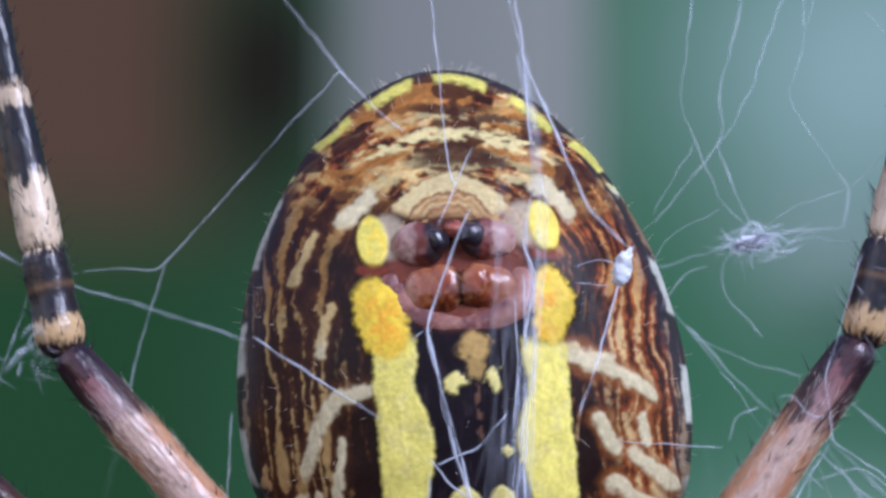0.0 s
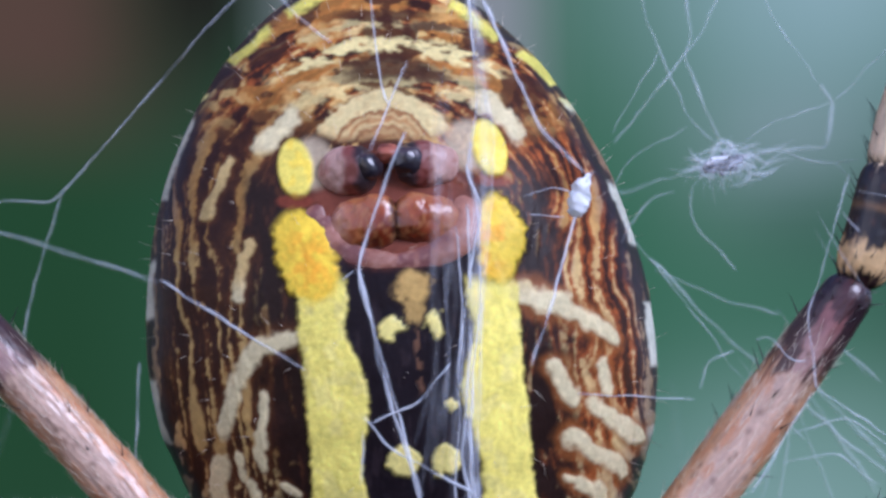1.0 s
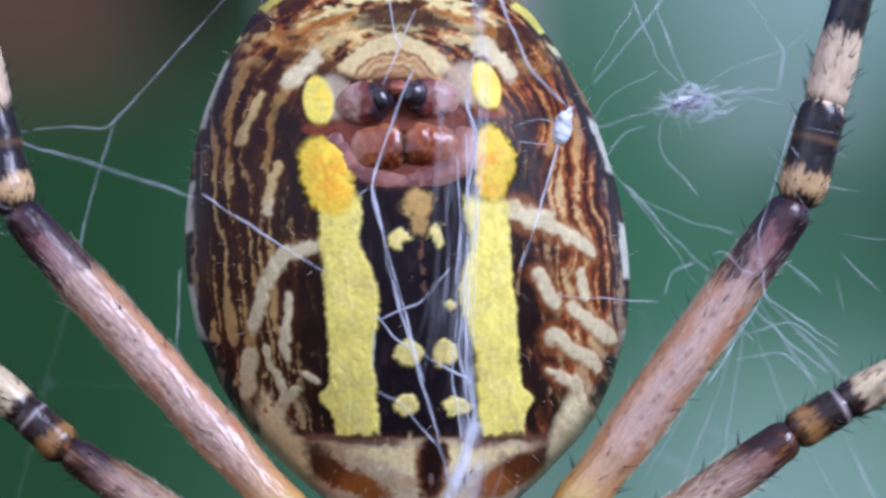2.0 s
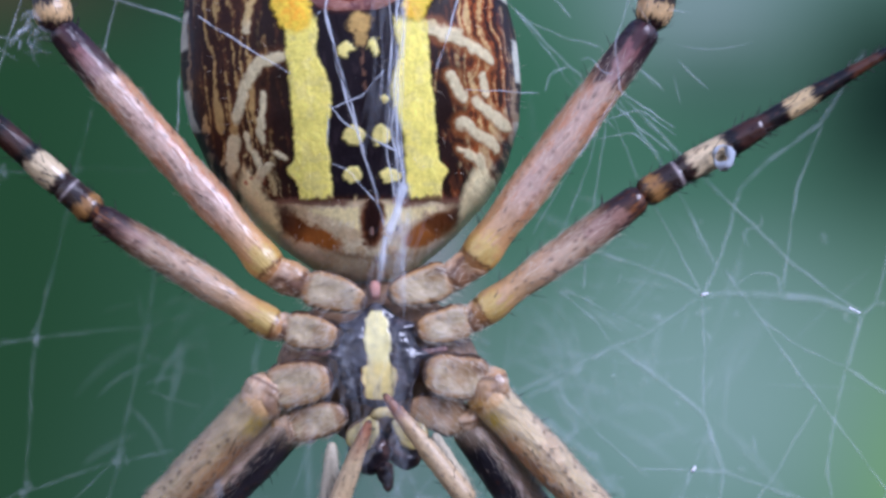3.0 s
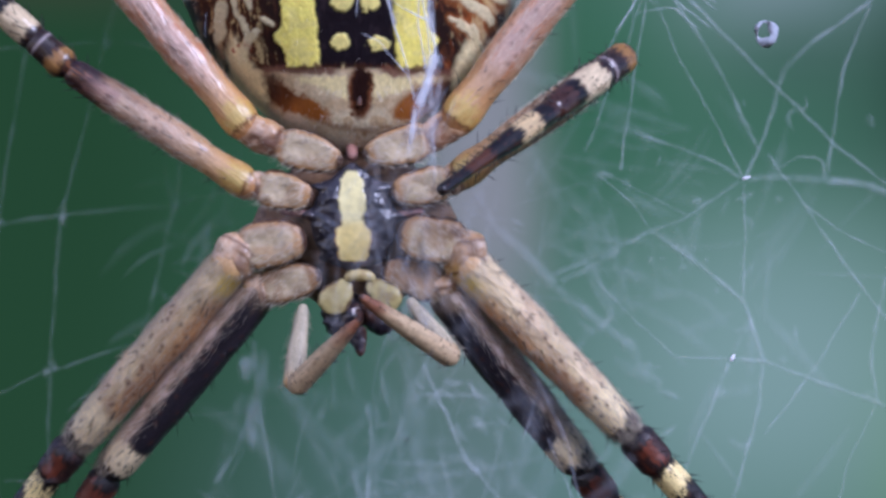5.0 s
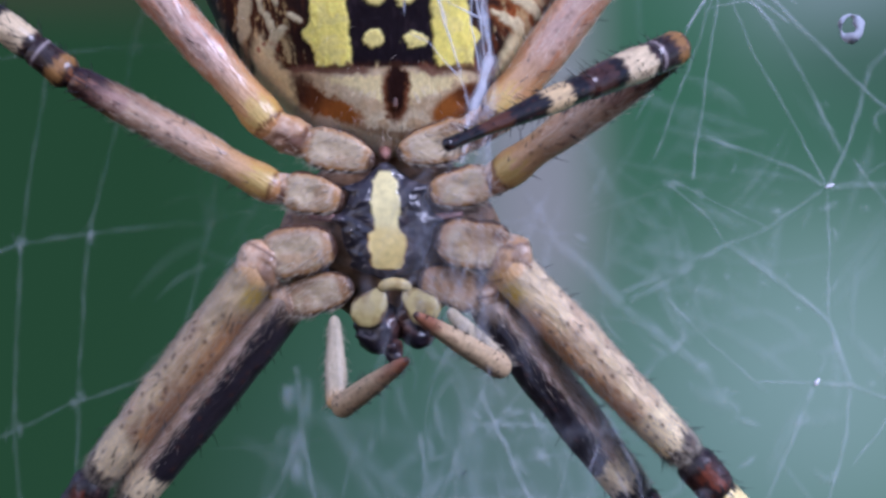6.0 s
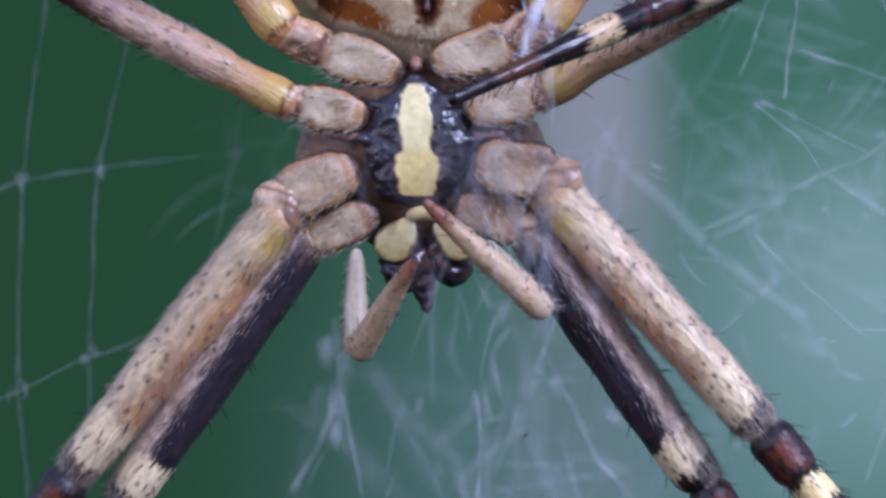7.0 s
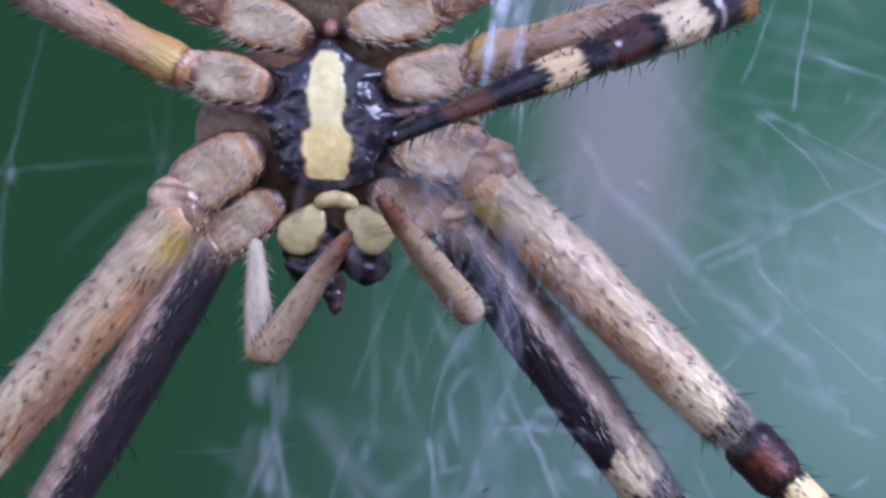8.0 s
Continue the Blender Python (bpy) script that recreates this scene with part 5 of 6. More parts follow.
def palps():
    made = []
    for base, l1, l2, rows in (((-2.1, -0.2, -3.88), 2.65, 3.5, PALP_LEFT), ((1.13, -0.2, -3.55), 2.4, 4.1, PALP_RIGHT)):
        bow = -0.22 if base[0] > 0 else 0.0
        v, u, a = tube([(0, 0, bow), (0.6, 0, bow * 0.85), (1.6, 0, bow * 0.4), (l1, 0, 0)], [0.13, 0.21, 0.29, 0.28], 60, 32, 0.7)
        g = grain(v[..., 0] * 3, v[..., 1] * 3, v[..., 2] * 3, 55, 3)
        col = over(over(np.zeros(u.shape + (3,)) + np.array((0.46, 0.39, 0.26)), step(0.75, 0.95, u), (0.55, 0.34, 0.14)), step(0.55, 0.7, g) * 0.4, (0.42, 0.30, 0.2))
        col = col * (0.6 + 0.8 * grain(v[..., 0] * 2, np.sin(a) * 7, np.cos(a) * 7, 59, 3)[..., None])
        up = part("palp", mesh_of("palp", v, sheet(60, 32), HAIRY, col), spider, "pale tan feeler beside the jaws")
        rng = np.random.default_rng(57)
        i, j = rng.integers(4, 58, 260), rng.integers(0, 32, 260)
        nrm = v[i, j] * np.array((0, 1, 1))
        hairs("bristles", v[i, j], nrm / (np.linalg.norm(nrm, axis=1)[:, None] + 1e-6) + np.array((0.9, 0, 0)), rng.uniform(0.1, 0.34, 260), 0.007, PALE_HAIR, up, "pale hairs")
        v, u, a = tube([(0, 0, 0), (0.3, 0, 0), (l2 * 0.5, 0, 0), (l2 * 0.87, 0, 0), (l2, 0, 0)], [0.28, 0.33, 0.29, 0.18, 0.08], 60, 32)
        g = grain(v[..., 0] * 3, v[..., 1] * 3, v[..., 2] * 3, 56, 3)
        col = over(over(np.zeros(u.shape + (3,)) + np.array((0.54, 0.39, 0.22)), step(0.62, 0.9, u + 0.3 * (g - 0.5)), (0.30, 0.12, 0.06)), step(0.96, 1, u), BLACK)
        col = over(col, sockets(v[..., 0] * 1.4, a, 97) * 0.7, (0.18, 0.08, 0.04))
        col = col * (0.65 + 0.7 * grain(v[..., 0] * 3, np.sin(a) * 7, np.cos(a) * 7, 60, 3)[..., None])
        tip = part("palp_tip", mesh_of("palp_tip", v, sheet(60, 32), HAIRY, col), up, "tan tip with dark claw")
        made.append((up, (tip, bristles_on(v, 60, 0.35, 58, up, Matrix())), base, l1, rows))
    return made


ABDOMEN = abdomen()
spinnerets(ABDOMEN)
body()
coxae()
mouth()
LEGS = legs()
PALPS = palps()
# ---- the web: radius, then knots (x, z) in millimetres ----
UPPER_RIGHT_A = (
    (0.034, (2.95, 10.32), (4.02, 10.62), (4.81, 10.87), (5.09, 10.93), (5.82, 11.15), (7.16, 11.23), (7.34, 12.15), (7.07, 12.49)),
    (0.014, (7.34, 12.15), (8.31, 13.1), (9.22, 13.94)),
    (0.012, (7.34, 12.15), (6.27, 11.76), (5.26, 11.21)),
    (0.028, (5.2, 17.49), (4.45, 14.21), (4.56, 13.53), (4.41, 13.13), (4.71, 12.17), (5.15, 11.32)),
    (0.020, (4.05, 17.49), (3.55, 14.22), (3.88, 13.14), (4.26, 12.29), (4.48, 11.78), (4.92, 11.29)),
    (0.022, (6.21, 17.48), (5.13, 14.2), (4.67, 13.36), (4.41, 13.13), (3.87, 12.4), (2.96, 11.34)),
    (0.014, (3.88, 13.14), (3.48, 12.46), (2.97, 11.5)),
)
UPPER_RIGHT_B = (
    (0.014, (4.42, 11.66), (3.24, 11), (2.9, 10.49)),
    (0.013, (6.85, 17.48), (5.97, 14.2), (6.85, 12.83), (7.07, 12.49)),
    (0.022, (4.97, 10.82), (4.52, 10.48), (4.46, 10.03), (4.68, 9.47), (4.95, 9.24), (5.34, 8.79)),
    (0.020, (4.13, 10.32), (3.68, 10.26), (3.45, 9.93), (3.11, 9.37)),
    (0.030, (3.67, 9.03), (5.21, 7.46), (8.25, 4.78)),
    (0.024, (3.78, 8.8), (5.33, 8.12), (6.22, 7.95)),
    (0.016, (3.12, 9.7), (4.22, 8.35), (5.64, 6.45), (6.62, 5.45)),
    (0.022, (7.32, 10.91), (8.69, 9.67)),
    (0.014, (7.72, 16.18), (8.84, 15.01)),
    (0.016, (6.4, 17.22), (6.32, 15.79)),
)
OVER_LEG = (
    (0.026, (7.38, 10.58), (6.58, 7.87), (6.72, 6.46), (8.37, 5.38)),
    (0.026, (5.17, 7.22), (4.63, 7.01), (4.46, 6.47)),
    (0.026, (6.67, 6.46), (5.46, 4.53)),
    (0.024, (6.12, 5.6), (7.31, 5.92), (8.37, 5.16)),
    (0.022, (5.6, 7.44), (5.82, 7.54), (6.25, 7), (6.52, 7)),
    (0.020, (6, 5.06), (7.08, 5.27), (7.93, 4.63)),
)
LEFT_UPPER = (
    (0.018, (-9.87, 10.2), (-8.13, 10.23), (-7.99, 10.38), (-4.49, 14.36), (-4.13, 14.79), (-3.35, 13.95)),
    (0.034, (-6.23, 17.47), (-4.13, 14.79), (-3.48, 14.08), (-2.58, 13.3)),
    (0.020, (-12.53, 11.1), (-10.96, 10.14), (-9.93, 10.13)),
    (0.026, (-10.96, 10.14), (-11.42, 8.42), (-12.01, 6.9)),
    (0.036, (-12.53, 10.84), (-9.87, 9.79), (-8.3, 9.35), (-6.05, 8.63)),
    (0.022, (-7.99, 10.38), (-8.3, 9.35), (-8.73, 7.53)),
    (0.018, (-6.44, 7.07), (-6.54, 4.41)),
)
OVER_ABDOMEN_A = (
    (0.034, (-5.66, 8.52), (-4.19, 7.68), (-2.94, 6.84)),
    (0.030, (2.41, 10.57), (2.18, 10.05), (1.98, 9.42), (1.23, 6.92)),
    (0.040, (-0.27, 16.8), (0.04, 14.47), (0.75, 12.9), (1.47, 11.31), (2.3, 10.47)),
    (0.030, (-0.52, 16.81), (0.1, 14.22), (0.27, 11.74), (0.06, 10.59), (0.37, 9.85), (0.1, 8.7)),
    (0.024, (-2.03, 16.81), (-1.73, 13.98), (-1.51, 12.07), (-1.36, 11.76)),
    (0.030, (-1.04, 12.6), (-1.36, 11.76), (-1.73, 10.92)),
    (0.032, (-1.04, 11.33), (-1.78, 9.55), (-1.99, 8.71), (-1.37, 6.62), (-0.81, 4.55)),
    (0.022, (-1.99, 8.71), (-2.26, 8.5)),
    (0.030, (-1.9, 6), (-1.28, 5.38), (0.18, 4.64)),
)
OVER_ABDOMEN_B = (
    (0.024, (-1.79, 5.9), (-0.85, 6.26), (-0.23, 7.03)),
    (0.026, (-1.85, 5.79), (-1.9, 4.76)),
    (0.018, (1.15, 10.11), (1.73, 10.26), (2.04, 10.1)),
    (0.018, (1.15, 9.74), (1.88, 9.68)),
    (0.018, (2.06, 6.4), (2.89, 6.39), (4.24, 6.33)),
)
SPINNERET_LINES = (
    (0.030, (0.06, 9.99), (0.14, 8.85), (0.08, 7.01), (-0.05, 5.31), (0.24, 3.47), (-0.18, 2.34)),
    (0.026, (0.24, 10.27), (0.31, 8.57), (0.18, 6.87), (0.09, 5.03), (0.31, 3.47), (-0.1, 2.34)),
    (0.022, (-0.12, 9.56), (-0.03, 8), (-0.1, 6.3), (-0.18, 4.6), (0.1, 3.19)),
    (0.030, (-1.99, 8.84), (-1.55, 7), (-0.54, 3.47), (-0.2, 2.34)),
    (0.120, (0.34, 3.76), (0.14, 3.05), (-0.19, 2.29)),
    (0.070, (-0.19, 2.29), (-0.31, 1.64), (-0.45, 0.93)),
    (0.050, (0.23, 4.88), (0.31, 3.76), (0.03, 2.77)),
    (0.024, (-1.81, 4.31), (-1.25, 4.1), (-0.53, 3.19)),
)
SILK_BAND = (
    (0.075, (0.06, 14.6), (0.22, 13.4), (0.40, 11.9), (0.38, 10.1), (0.27, 8.7), (0.12, 7.2), (0.06, 5.3), (0.22, 3.9)),
    (0.035, (-0.09, 14.6), (0.3, 12.5), (0.55, 11.1), (0.48, 9.6), (0.31, 7.8), (0.21, 5.3), (0.28, 4.0)),
    (0.030, (0.1, 11.4), (0.2, 9.8), (0.05, 8.2), (-0.05, 6.6), (0.2, 4.6)),
)
RIGHT_A = (
    (0.024, (14.46, 7.93), (13.09, 5.59), (11.36, 4.46), (10.61, 3.71), (9.83, 1.21), (9.42, 0.4)),
    (0.020, (13.09, 5.59), (12.27, 3.43), (12.03, 1.55), (11.83, 0.31)),
    (0.022, (6.09, 7.54), (8.73, 3.52), (9.83, 1.27)),
    (0.024, (6.47, 7.54), (6.88, 6.6), (10.42, 3.05), (12.13, 1.36), (14.28, -0.23)),
    (0.014, (6.56, 6.23), (7.41, 3.98), (8.73, 1.73), (9.42, 0.4)),
    (0.014, (6.56, 6.23), (5.72, 3.79), (4.69, 1.16)),
    (0.014, (6.56, 6.23), (6.1, 3.04), (5.73, 0.6)),
    (0.012, (6.56, 6.23), (4.97, 3.6), (4.22, 2.29)),
    (0.038, (9.42, 0.4), (10.81, 0.42), (11.83, 0.31)),
)
RIGHT_B = (
    (0.044, (11.83, 0.31), (13.11, 0.25), (14.28, -0.23)),
    (0.026, (14.28, -0.23), (14.73, 0.11), (15.68, -0.06), (17.04, -0.32)),
    (0.020, (14.73, 0.11), (14.99, 1.18), (15.51, 3.43), (16.26, 6.06)),
    (0.028, (14.28, -0.23), (14.13, -0.97), (13.85, -1.85)),
    (0.022, (13.85, -1.85), (13.46, -3.45), (13.2, -4.94), (13.4, -6.22)),
    (0.020, (13.85, -1.85), (14.8, -2.51), (15.69, -2.98), (17.05, -3.71)),
    (0.016, (10.07, 1.17), (11.17, -0.31), (12.25, -1.91), (13.46, -3.45), (14.68, -5.15), (15.7, -6.62), (17.07, -8.24)),
    (0.014, (11.17, -0.31), (12.51, -1.31), (13.85, -1.85)),
)
RIGHT_C = (
    (0.016, (11.77, 0.31), (11.77, 0.97), (11.01, 1.1), (10.43, 0.7)),
    (0.028, (3.78, -2.52), (5.11, -1.91), (6.65, -1.18), (7.73, -1.91), (9.43, -3.19), (10.03, -5.01)),
    (0.022, (9.42, 0.4), (7.67, -0.84), (6.65, -1.18)),
    (0.022, (9.42, 0.4), (8.47, 0.91), (7.8, 1.17), (6.1, 1.73)),
    (0.012, (9.42, 0.4), (9.46, -1.46), (9.43, -3.19)),
    (0.012, (6.65, -1.18), (6.11, -0.34), (4.98, 0.6)),
)
RIGHT_LOW = (
    (0.024, (9.09, -4.94), (10.03, -5.01), (11.32, -5.49), (13.4, -6.22), (14.68, -6.83), (15.71, -7.84), (17.08, -9.19)),
    (0.022, (9.09, -4.94), (8.16, -7.16), (7.63, -8.61)),
    (0.020, (10.03, -5.01), (9.91, -6.35), (9.31, -8.78), (8.77, -10.12)),
    (0.018, (14.68, -6.83), (15.02, -5.67), (15.43, -3.39), (15.91, -1.27)),
    (0.016, (10.1, -7.16), (11.71, -5.01), (12.89, -2.96)),
    (0.014, (7.42, -4.94), (9.09, -4.94)),
    (0.014, (7.42, -4.94), (6.11, -3.72), (4.98, -2.59)),
    (0.012, (13.4, -6.22), (12.53, -8.05), (12.16, -10.13)),
    (0.012, (14.68, -6.83), (14.24, -8.62), (14.05, -10.13)),
    (0.016, (5.16, 0.6), (6.67, -0.15), (7.8, -0.71)),
)
LEFT = (
    (0.034, (-12.06, 4.22), (-12.9, -1.1), (-13.1, -6.35), (-12.8, -9.5)),
    (0.034, (-9.16, 6.27), (-9.65, 4.35), (-11.0, -0.85), (-11.3, -5.5), (-11.3, -8.6)),
    (0.038, (-7.15, 2.1), (-7.57, -0.52), (-8.48, -4.6), (-8.9, -6.45)),
    (0.028, (-14.88, 3.92), (-13.69, 4.03), (-12.06, 4.22), (-9.65, 4.35), (-7.41, 4.29)),
    (0.036, (-14.9, -1.8), (-13.8, -1.45), (-12.9, -1.1), (-11.0, -0.85), (-7.57, -0.52), (-6.0, -0.06), (-4.9, 0.4)),
    (0.030, (-14.91, -7.0), (-13.1, -6.35), (-11.3, -5.5), (-8.48, -4.6), (-6.76, -4.29)),
    (0.026, (-7.6, -2.45), (-5.91, -2.97)),
    (0.024, (-10.8, -6.75), (-9.5, -5.45), (-8.48, -4.6)),
    (0.024, (-12.7, -8.8), (-10.98, -8.8)),
)
LEFT_KNOTS = ((-12.9, -1.1), (-11.0, -0.85), (-7.57, -0.52), (-13.1, -6.35), (-11.3, -5.5), (-8.48, -4.6), (-12.06, 4.22), (-9.65, 4.35))
BELOW = (
    (0.036, (-5.13, -4.46), (-4.95, -6.33), (-5.51, -7.64), (-6.25, -8.76)),
    (0.034, (-0.09, -5.21), (1.23, -8.02), (2.54, -9.52), (3.67, -10.65)),
    (0.022, (3.66, -7.27), (4.61, -9.71)),
    (0.026, (-4.39, -9.7), (-4.95, -6.33)),
    (0.020, (2.91, -7.46), (3.47, -5.58), (4.69, -4.46)),
    (0.030, (-1.77, -10.08), (-1.58, -7.46), (-1.77, -6.33)),
    (0.022, (3.1, -5.21), (4.23, -7.46), (4.79, -10.09)),
)
LOW_RIGHT = (
    (0.050, (1.17, 0.29), (2.01, -1.11), (2.84, -1.8), (3.79, -2.85)),
    (0.046, (3.79, -2.85), (5.21, -4), (6.03, -4.57), (6.63, -5.61)),
    (0.030, (4.03, -2.73), (5.75, -1.76)),
    (0.050, (-4.79, -4.79), (-4.84, -5.99), (-5.07, -7.44)),
    (0.034, (-3.03, -6.43), (-3.14, -6.91)),
    (0.030, (4.95, -2.24), (5.55, -3.64), (5.15, -4.11)),
    (0.026, (-0.06, -4.45), (0.66, -5.39)),
    (0.030, (2.48, -0.87), (2.95, -1.1)),
)
TUFT_A, TUFT_B, TUFT_C, TUFT_D, TUFT_E = (2.18, -1.90, 10.10), (5.03, 0.80, 10.98), (9.48, 1.50, 0.42), (9.12, 1.50, -4.93), (14.11, 1.60, -0.10)
CRUMB = (9.76, -0.35, 4.55)


def silk_line(points, y, seed, sag=0.09, kink=0.05):
    """A slightly slack, uneven line through a few knots."""
    p = np.array([(x, y, z) for x, z in points], float)
    s = np.r_[0, np.cumsum(np.linalg.norm(np.diff(p, axis=0), axis=1))]
    u = np.linspace(0, s[-1], max(12, int(s[-1] * 9)))
    q = np.stack([np.interp(u, s, p[:, k]) for k in range(3)], 1)
    for k, amp in ((0, sag), (1, sag * 2), (2, sag)):
        q[:, k] += amp * (grain(u * 1.1, seed, k, 5, 2) - 0.5)
    for _ in range(2):
        q[1:-1] = (q[:-2] + 2 * q[1:-1] + q[2:]) / 4
    for k in (0, 2):
        q[:, k] += kink * (grain(u * 3.2, seed + 7, k, 15, 2) - 0.5)
    return q, u


def web():
    hub = new("orb_web")
    tagged(hub, "white silk orb web with torn, tangled threads", "web")
    seed = 0
    for rows, y, wide, veil in ((UPPER_RIGHT_A + UPPER_RIGHT_B, 0.8, 2.3, 0.20), (OVER_LEG, -0.4, 1.7, 0.32), (LEFT_UPPER, 0.6, 2.3, 0.23), (OVER_ABDOMEN_A + OVER_ABDOMEN_B, -1.95, 1.7, 0.5), (SPINNERET_LINES, -1.7, 2.3, 0.42), (SILK_BAND, -1.9, 2.3, 0.24),
                                (RIGHT_A + RIGHT_B + RIGHT_C, 1.6, 4.7, 0.125), (RIGHT_LOW, 1.6, 4.7, 0.115), (LEFT, 1.8, 3.4, 0.042), (BELOW, 1.4, 3.8, 0.13), (LOW_RIGHT, 1.4, 5.6, 0.085)):
        for r, *pts in rows:
            seed += 1
            q, u = silk_line(pts, y, seed, kink=0.09 if rows[0] == UPPER_RIGHT_A[0] else 0.05)
            g = grain(u * 2.6, seed, 0, 9, 3)
            v, f, d = strand(q, r * wide * (0.55 + 0.9 * g), veil * np.clip(1.6 * grain(u * 1.5, seed, 3, 9, 3) + 0.2, 0.3, 1.5) * np.clip(np.minimum(u, u[-1] - u) / 0.15, 0.3, 1))
            part("thread", mesh_of("thread", v, f, SILK, d), hub)
    return hub


WEB = web()


def tangle(count, box, y, length, half, veil, seed, lean=0.0, spread=1.0, curl=0.35):
    """Loose, tangled fibres in a patch of the web, as one mesh."""
    rng = np.random.default_rng(seed)
    vs, fs, ds, base = [], [], [], 0
    for _ in range(count):
        x, z = rng.normal((box[0] + box[1]) / 2, (box[1] - box[0]) / 3.4), rng.normal((box[2] + box[3]) / 2, (box[3] - box[2]) / 3.4)
        a = lean + rng.normal(0, spread)
        ln = length * rng.uniform(0.35, 1.6)
        s = np.linspace(-0.5, 0.5, 9)
        bend = rng.normal(0, curl) * ln
        px = x + ln * s * math.cos(a) - bend * (s * s * 4 - 0.5) * math.sin(a)
        pz = z + ln * s * math.sin(a) + bend * (s * s * 4 - 0.5) * math.cos(a)
        py = y + rng.uniform(-0.4, 0.8) + 0 * s
        v, f, d = strand(np.stack([px, py, pz], 1), half * rng.uniform(0.5, 1.7) * (1.15 - 2 * s * s), veil * rng.uniform(0.4, 1.4) * (1.1 - 4 * s * s).clip(0, 1))
        vs.append(v)
        fs.append(f + base)
        ds.append(d)
        base += len(v)
    me = mesh_of("silk_tangle", np.concatenate(vs), np.concatenate(fs), SILK, np.concatenate(ds))
    tagged(part("silk_tangle", me, WEB, "tangled silk fibres"), kind="stuff")


tangle(34, (-2.4, 1.4, -4.6, 0.4), -1.7, 3.2, 0.14, 0.055, 31, 1.45, 0.35, 0.06)
tangle(24, (-3.4, 2.4, -3.6, 0.6), -1.7, 1.6, 0.10, 0.05, 33, 0.6, 1.0, 0.15)
tangle(18, (-1.6, 0.8, -5.2, -1.5), -1.8, 2.2, 0.05, 0.09, 35, 1.5, 0.25, 0.05)
tangle(72, (-4.6, 4.2, -12.5, -5.0), 1.6, 3.4, 0.30, 0.05, 3, 1.3, 0.95, 0.05)
tangle(16, (-5.5, -5.0, -8.4, -4.4), 1.4, 0.7, 0.17, 0.10, 21, 1.42, 0.2, 0.08)
tangle(34, (-3.4, 2.6, -8.6, -3.8), 1.0, 0.8, 0.13, 0.09, 25, -0.8, 0.6, 0.10)
tangle(36, (-4.5, 4.2, -12, -5.5), 1.3, 2.4, 0.09, 0.07, 13, 1.2, 0.9, 0.04)
tangle(30, (3.5, 12, -8, 4), 1.8, 2.6, 0.20, 0.035, 4, 0.9, 0.8, 0.03)
tangle(56, (3.2, 8.0, -4.5, 3), 1.8, 2.6, 0.20, 0.036, 5, -0.8, 0.7, 0.10)
tangle(60, (3.5, 13, -9, 3), 1.7, 0.5, 0.12, 0.075, 51, 1.0, 1.2, 0.3)
tangle(22, (-9, -5, -4.5, 0.5), 1.8, 2.2, 0.14, 0.035, 6, 0.8, 0.7, 0.1)
tangle(70, (4.75, 5.75, 10.65, 11.2), 0.8, 0.6, 0.055, 0.24, 7, 0.4, 0.6, 0.45)
tangle(14, (4.2, 7.2, 10.7, 11.3), 0.8, 1.2, 0.05, 0.20, 71, 0.25, 0.25, 0.12)
tangle(12, (5.8, 9, 5.6, 9.3), 0.2, 1.8, 0.04, 0.22, 8, -0.6, 0.5, 0.05)
tangle(14, (-0.65, -0.05, 4.8, 10.5), -1.9, 4.0, 0.08, 0.08, 9, 1.52, 0.05, 0.04)
tangle(24, (-11.2, -10.2, 8.0, 9.2), 0.2, 0.7, 0.07, 0.22, 10, 1.2, 1.0, 0.5)
tangle(18, (-0.35, 0.5, 0.8, 3.2), -1.5, 2.2, 0.10, 0.16, 11, 1.25, 0.22, 0.06)


def tuft(x, y, z, a, b, lean, seed, name="silk_tuft", label="small white tuft of silk stuck on the threads"):
    v, u, t = tube([(-a, 0, 0), (-a * 0.3, 0, 0.1 * b), (a * 0.4, 0, 0), (a, 0, 0)], [b * 0.4, b, b * 0.8, b * 0.25], 30, 18, 0.6)
    g = grain(v[..., 0] * 6, v[..., 1] * 6, v[..., 2] * 6, seed, 3)
    v[..., 1:] *= (0.2 + 1.6 * g)[..., None]
    v = v + 0.35 * b * (grain(v[..., 0] * 11, v[..., 1] * 11, v[..., 2] * 11, seed + 50, 2)[..., None] - 0.5)
    ob = part(name, mesh_of(name, v, sheet(30, 18), SCRAP), WEB, label)
    ob.matrix_basis = limb_pose((x, y, z), lean)


tuft(*TUFT_A, 0.44, 0.24, 70, 1)
tuft(*TUFT_B, 0.22, 0.10, 20, 2)
tuft(*TUFT_C, 0.14, 0.05, 20, 3)
tuft(*TUFT_D, 0.12, 0.06, 60, 4)
tuft(*TUFT_E, 0.2, 0.04, -25, 5)
for i, (kx, kz) in enumerate(LEFT_KNOTS):
    tangle(7, (kx - 0.12, kx + 0.12, kz - 0.18, kz + 0.18), 1.8, 0.36, 0.09, 0.05, 60 + i, 1.4, 0.4, 0.1)


def crumb():
    """A pale shed scrap curled into a ring."""
    a = np.linspace(0, 2 * np.pi, 40)
    ring = np.stack([0.26 * np.cos(a), 0.08 * np.sin(2 * a), 0.3 * np.sin(a)], 1)
    v, f = thread(ring, 0.09 + 0.05 * np.sin(a * 1.0 + 2.2) + 0.03 * np.sin(3 * a), 10)
    v = v + (grain(v[:, 0] * 9, v[:, 1] * 9, v[:, 2] * 9, 6, 2)[:, None] - 0.5) * 0.1
    ob = new("debris", mesh_of("debris", v, f, SHED))
    ob.matrix_basis = Matrix.Translation(Vector(CRUMB) * MM)
    tagged(ob, "small pale curled scrap caught on the web threads", "debris")


crumb()


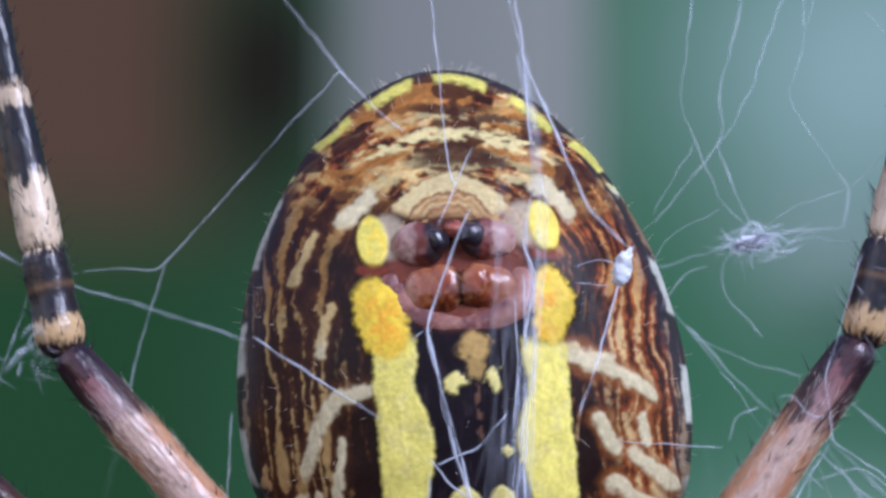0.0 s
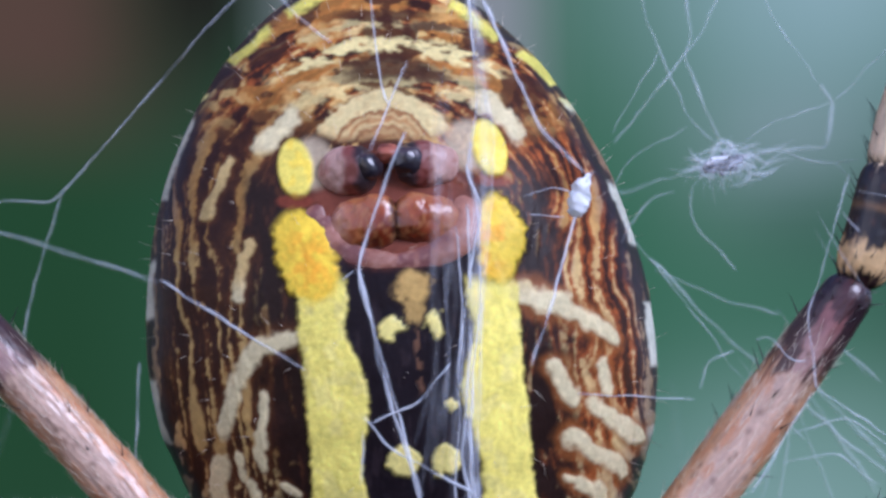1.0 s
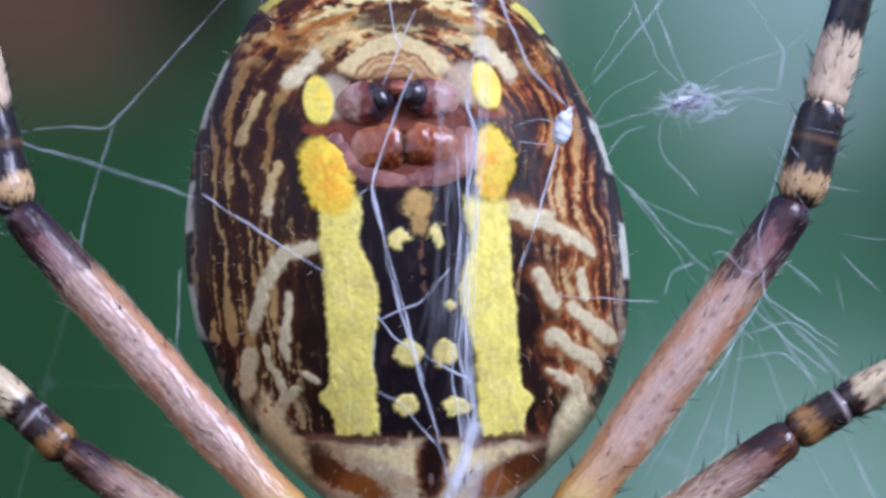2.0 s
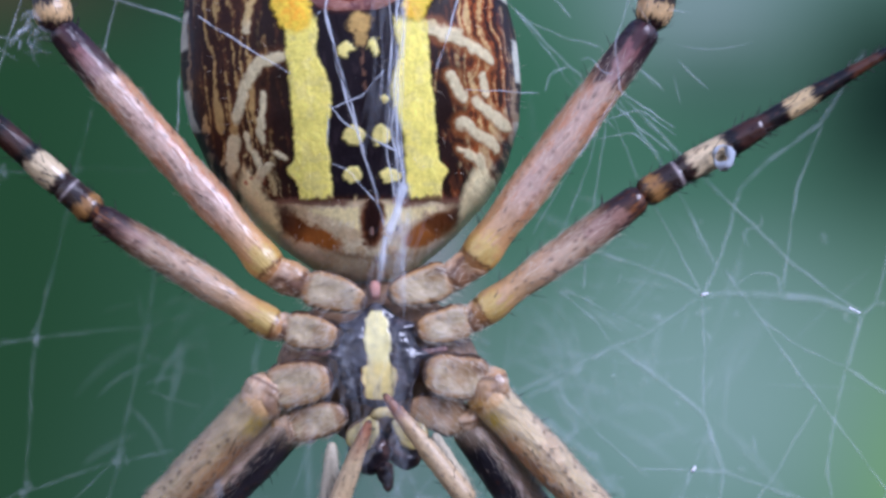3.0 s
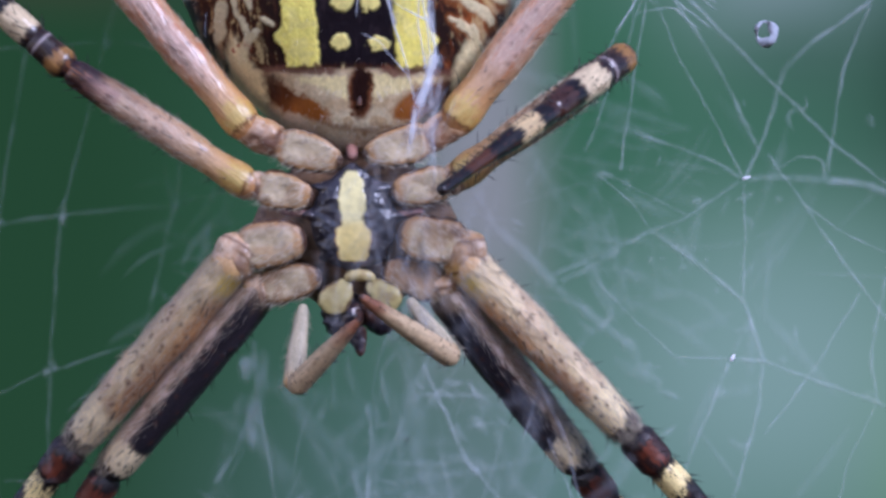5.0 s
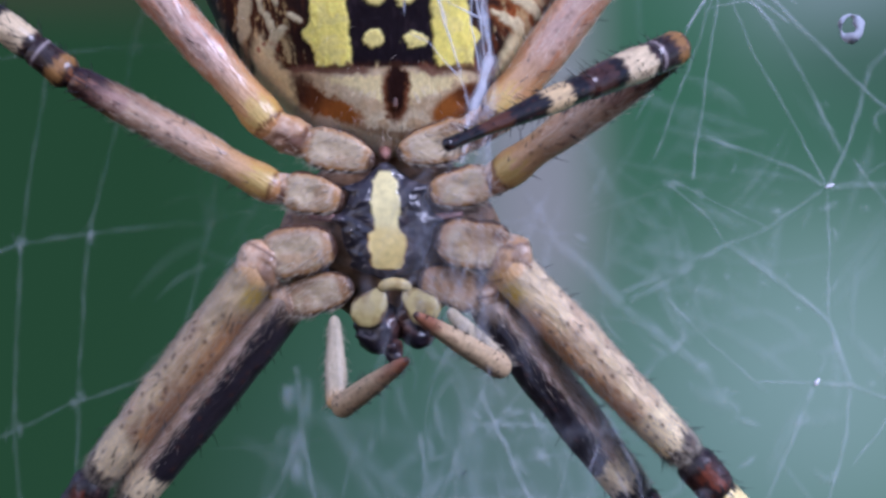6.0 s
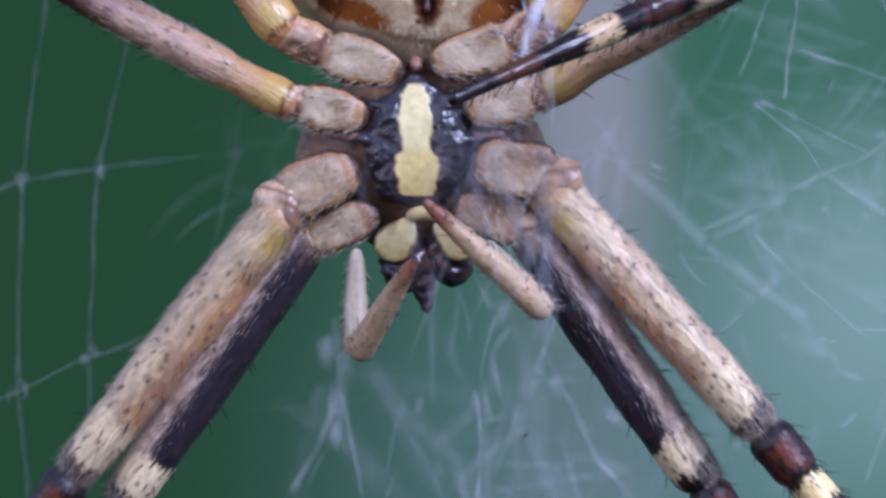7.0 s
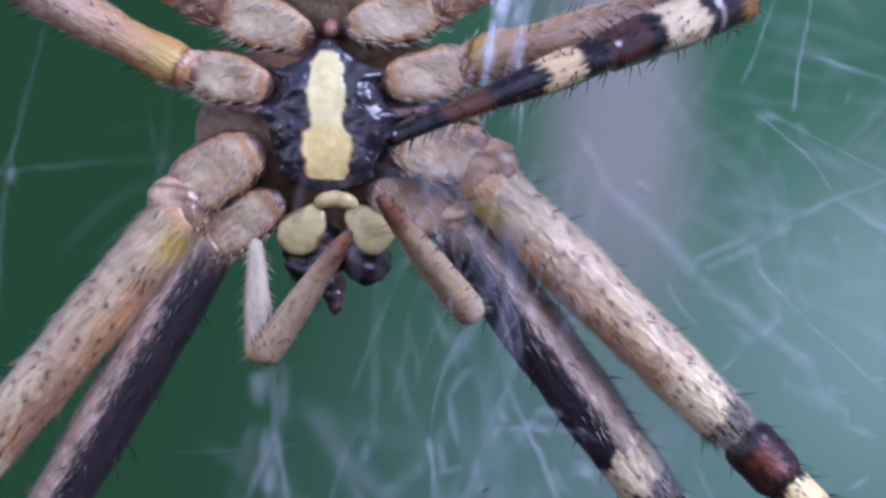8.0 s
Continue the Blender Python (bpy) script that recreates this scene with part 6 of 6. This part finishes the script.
# ---- movement ----
BODY = (
    (0.0, 0.24, 0, 0), (4.0, 0.24, 0, 0),
    (4.3, -0.382, 0.286, 0.63),
    (4.4, -0.881, 0.372, 0.64),
    (4.5, -1.205, 0.485, 0.43),
    (4.7, -1.334, 0.477, 0.41),
    (5.8, -1.689, 0.729, 0.55),
    (6.0, -1.788, 0.813, 0.31),
    (6.5, -1.743, 0.886, 1.08),
    (6.8, -1.986, 1.046, 1.16),
    (7.0, -2.183, 1.031, 1.25),
    (7.3, -2.393, 1.131, 1.04),
    (7.5, -2.534, 1.453, 0.34),
    (7.8, -2.892, 1.701, 0.72),
    (8.0, -2.989, 1.692, 1.14),
)
# the abdomen's slight sway on its waist
SWAY = ((0, 0, 0), (4.3, 0, 0), (4.4, 0.24, -0.12), (4.5, 0.25, -0.3), (4.7, 0.3, -0.33), (5.8, 0.38, -0.53), (6.0, 0.42, -0.55), (8.0, 0.42, -0.55))


def motions():
    walk(spider, [(t, pose(x * MM, 0, z * MM, 0, a)) for t, x, z, a in BODY])
    walk(ABDOMEN, [(t, pose(x * MM, 0, z * MM)) for t, x, z in SWAY])
    for key, rows in ANGLES.items():
        lean = np.array(LEAN.get(key, ((0, 0), (8, 0))), float)
        pivot, turns = TURN.get(key, ((0, 0, 0), ((0, 0), (8, 0))))
        turns = np.array(turns, float)

        def hip_turn(t):
            return Matrix.Translation(Vector(pivot) * MM) @ pose(0, 0, 0, 0, -np.interp(t, turns[:, 0], turns[:, 1])) @ Matrix.Translation(Vector(pivot) * -MM)
        walk(LEGS[key][0], [(t, limb_pose(hip_turn(t) @ (Vector(HIPS[key]) * MM) / MM, a, -np.interp(t, lean[:, 0], lean[:, 1]))) for t, a in rows])
        if key in TURN:
            for o in HIP_PARTS[key]:
                walk(o, [(t, hip_turn(t)) for t in turns[:, 0]])
    thigh, shins, length = LEGS["three_right"]
    up, low = [], []
    for t, a, s, b, q in LIFT:
        m = limb_pose(HIPS["three_right"], a, s)
        knee = (m @ Vector((length * MM, 0, 0))) / MM
        up.append((t, m))
        low.append((t, m.inverted() @ limb_pose(knee, b, q)))
    walk(thigh, up)
    for o in shins:
        walk(o, low)
    for upper, tip, base, l1, rows in PALPS:
        ups, tips = [], []
        for t, a, b, q in rows:
            m = limb_pose(base, a, 22)
            ups.append((t, m))
            tips.append((t, m.inverted() @ limb_pose((m @ Vector((l1 * MM, 0, 0))) / MM, b, q)))
        walk(upper, ups)
        for o in tip:
            walk(o, tips)


motions()
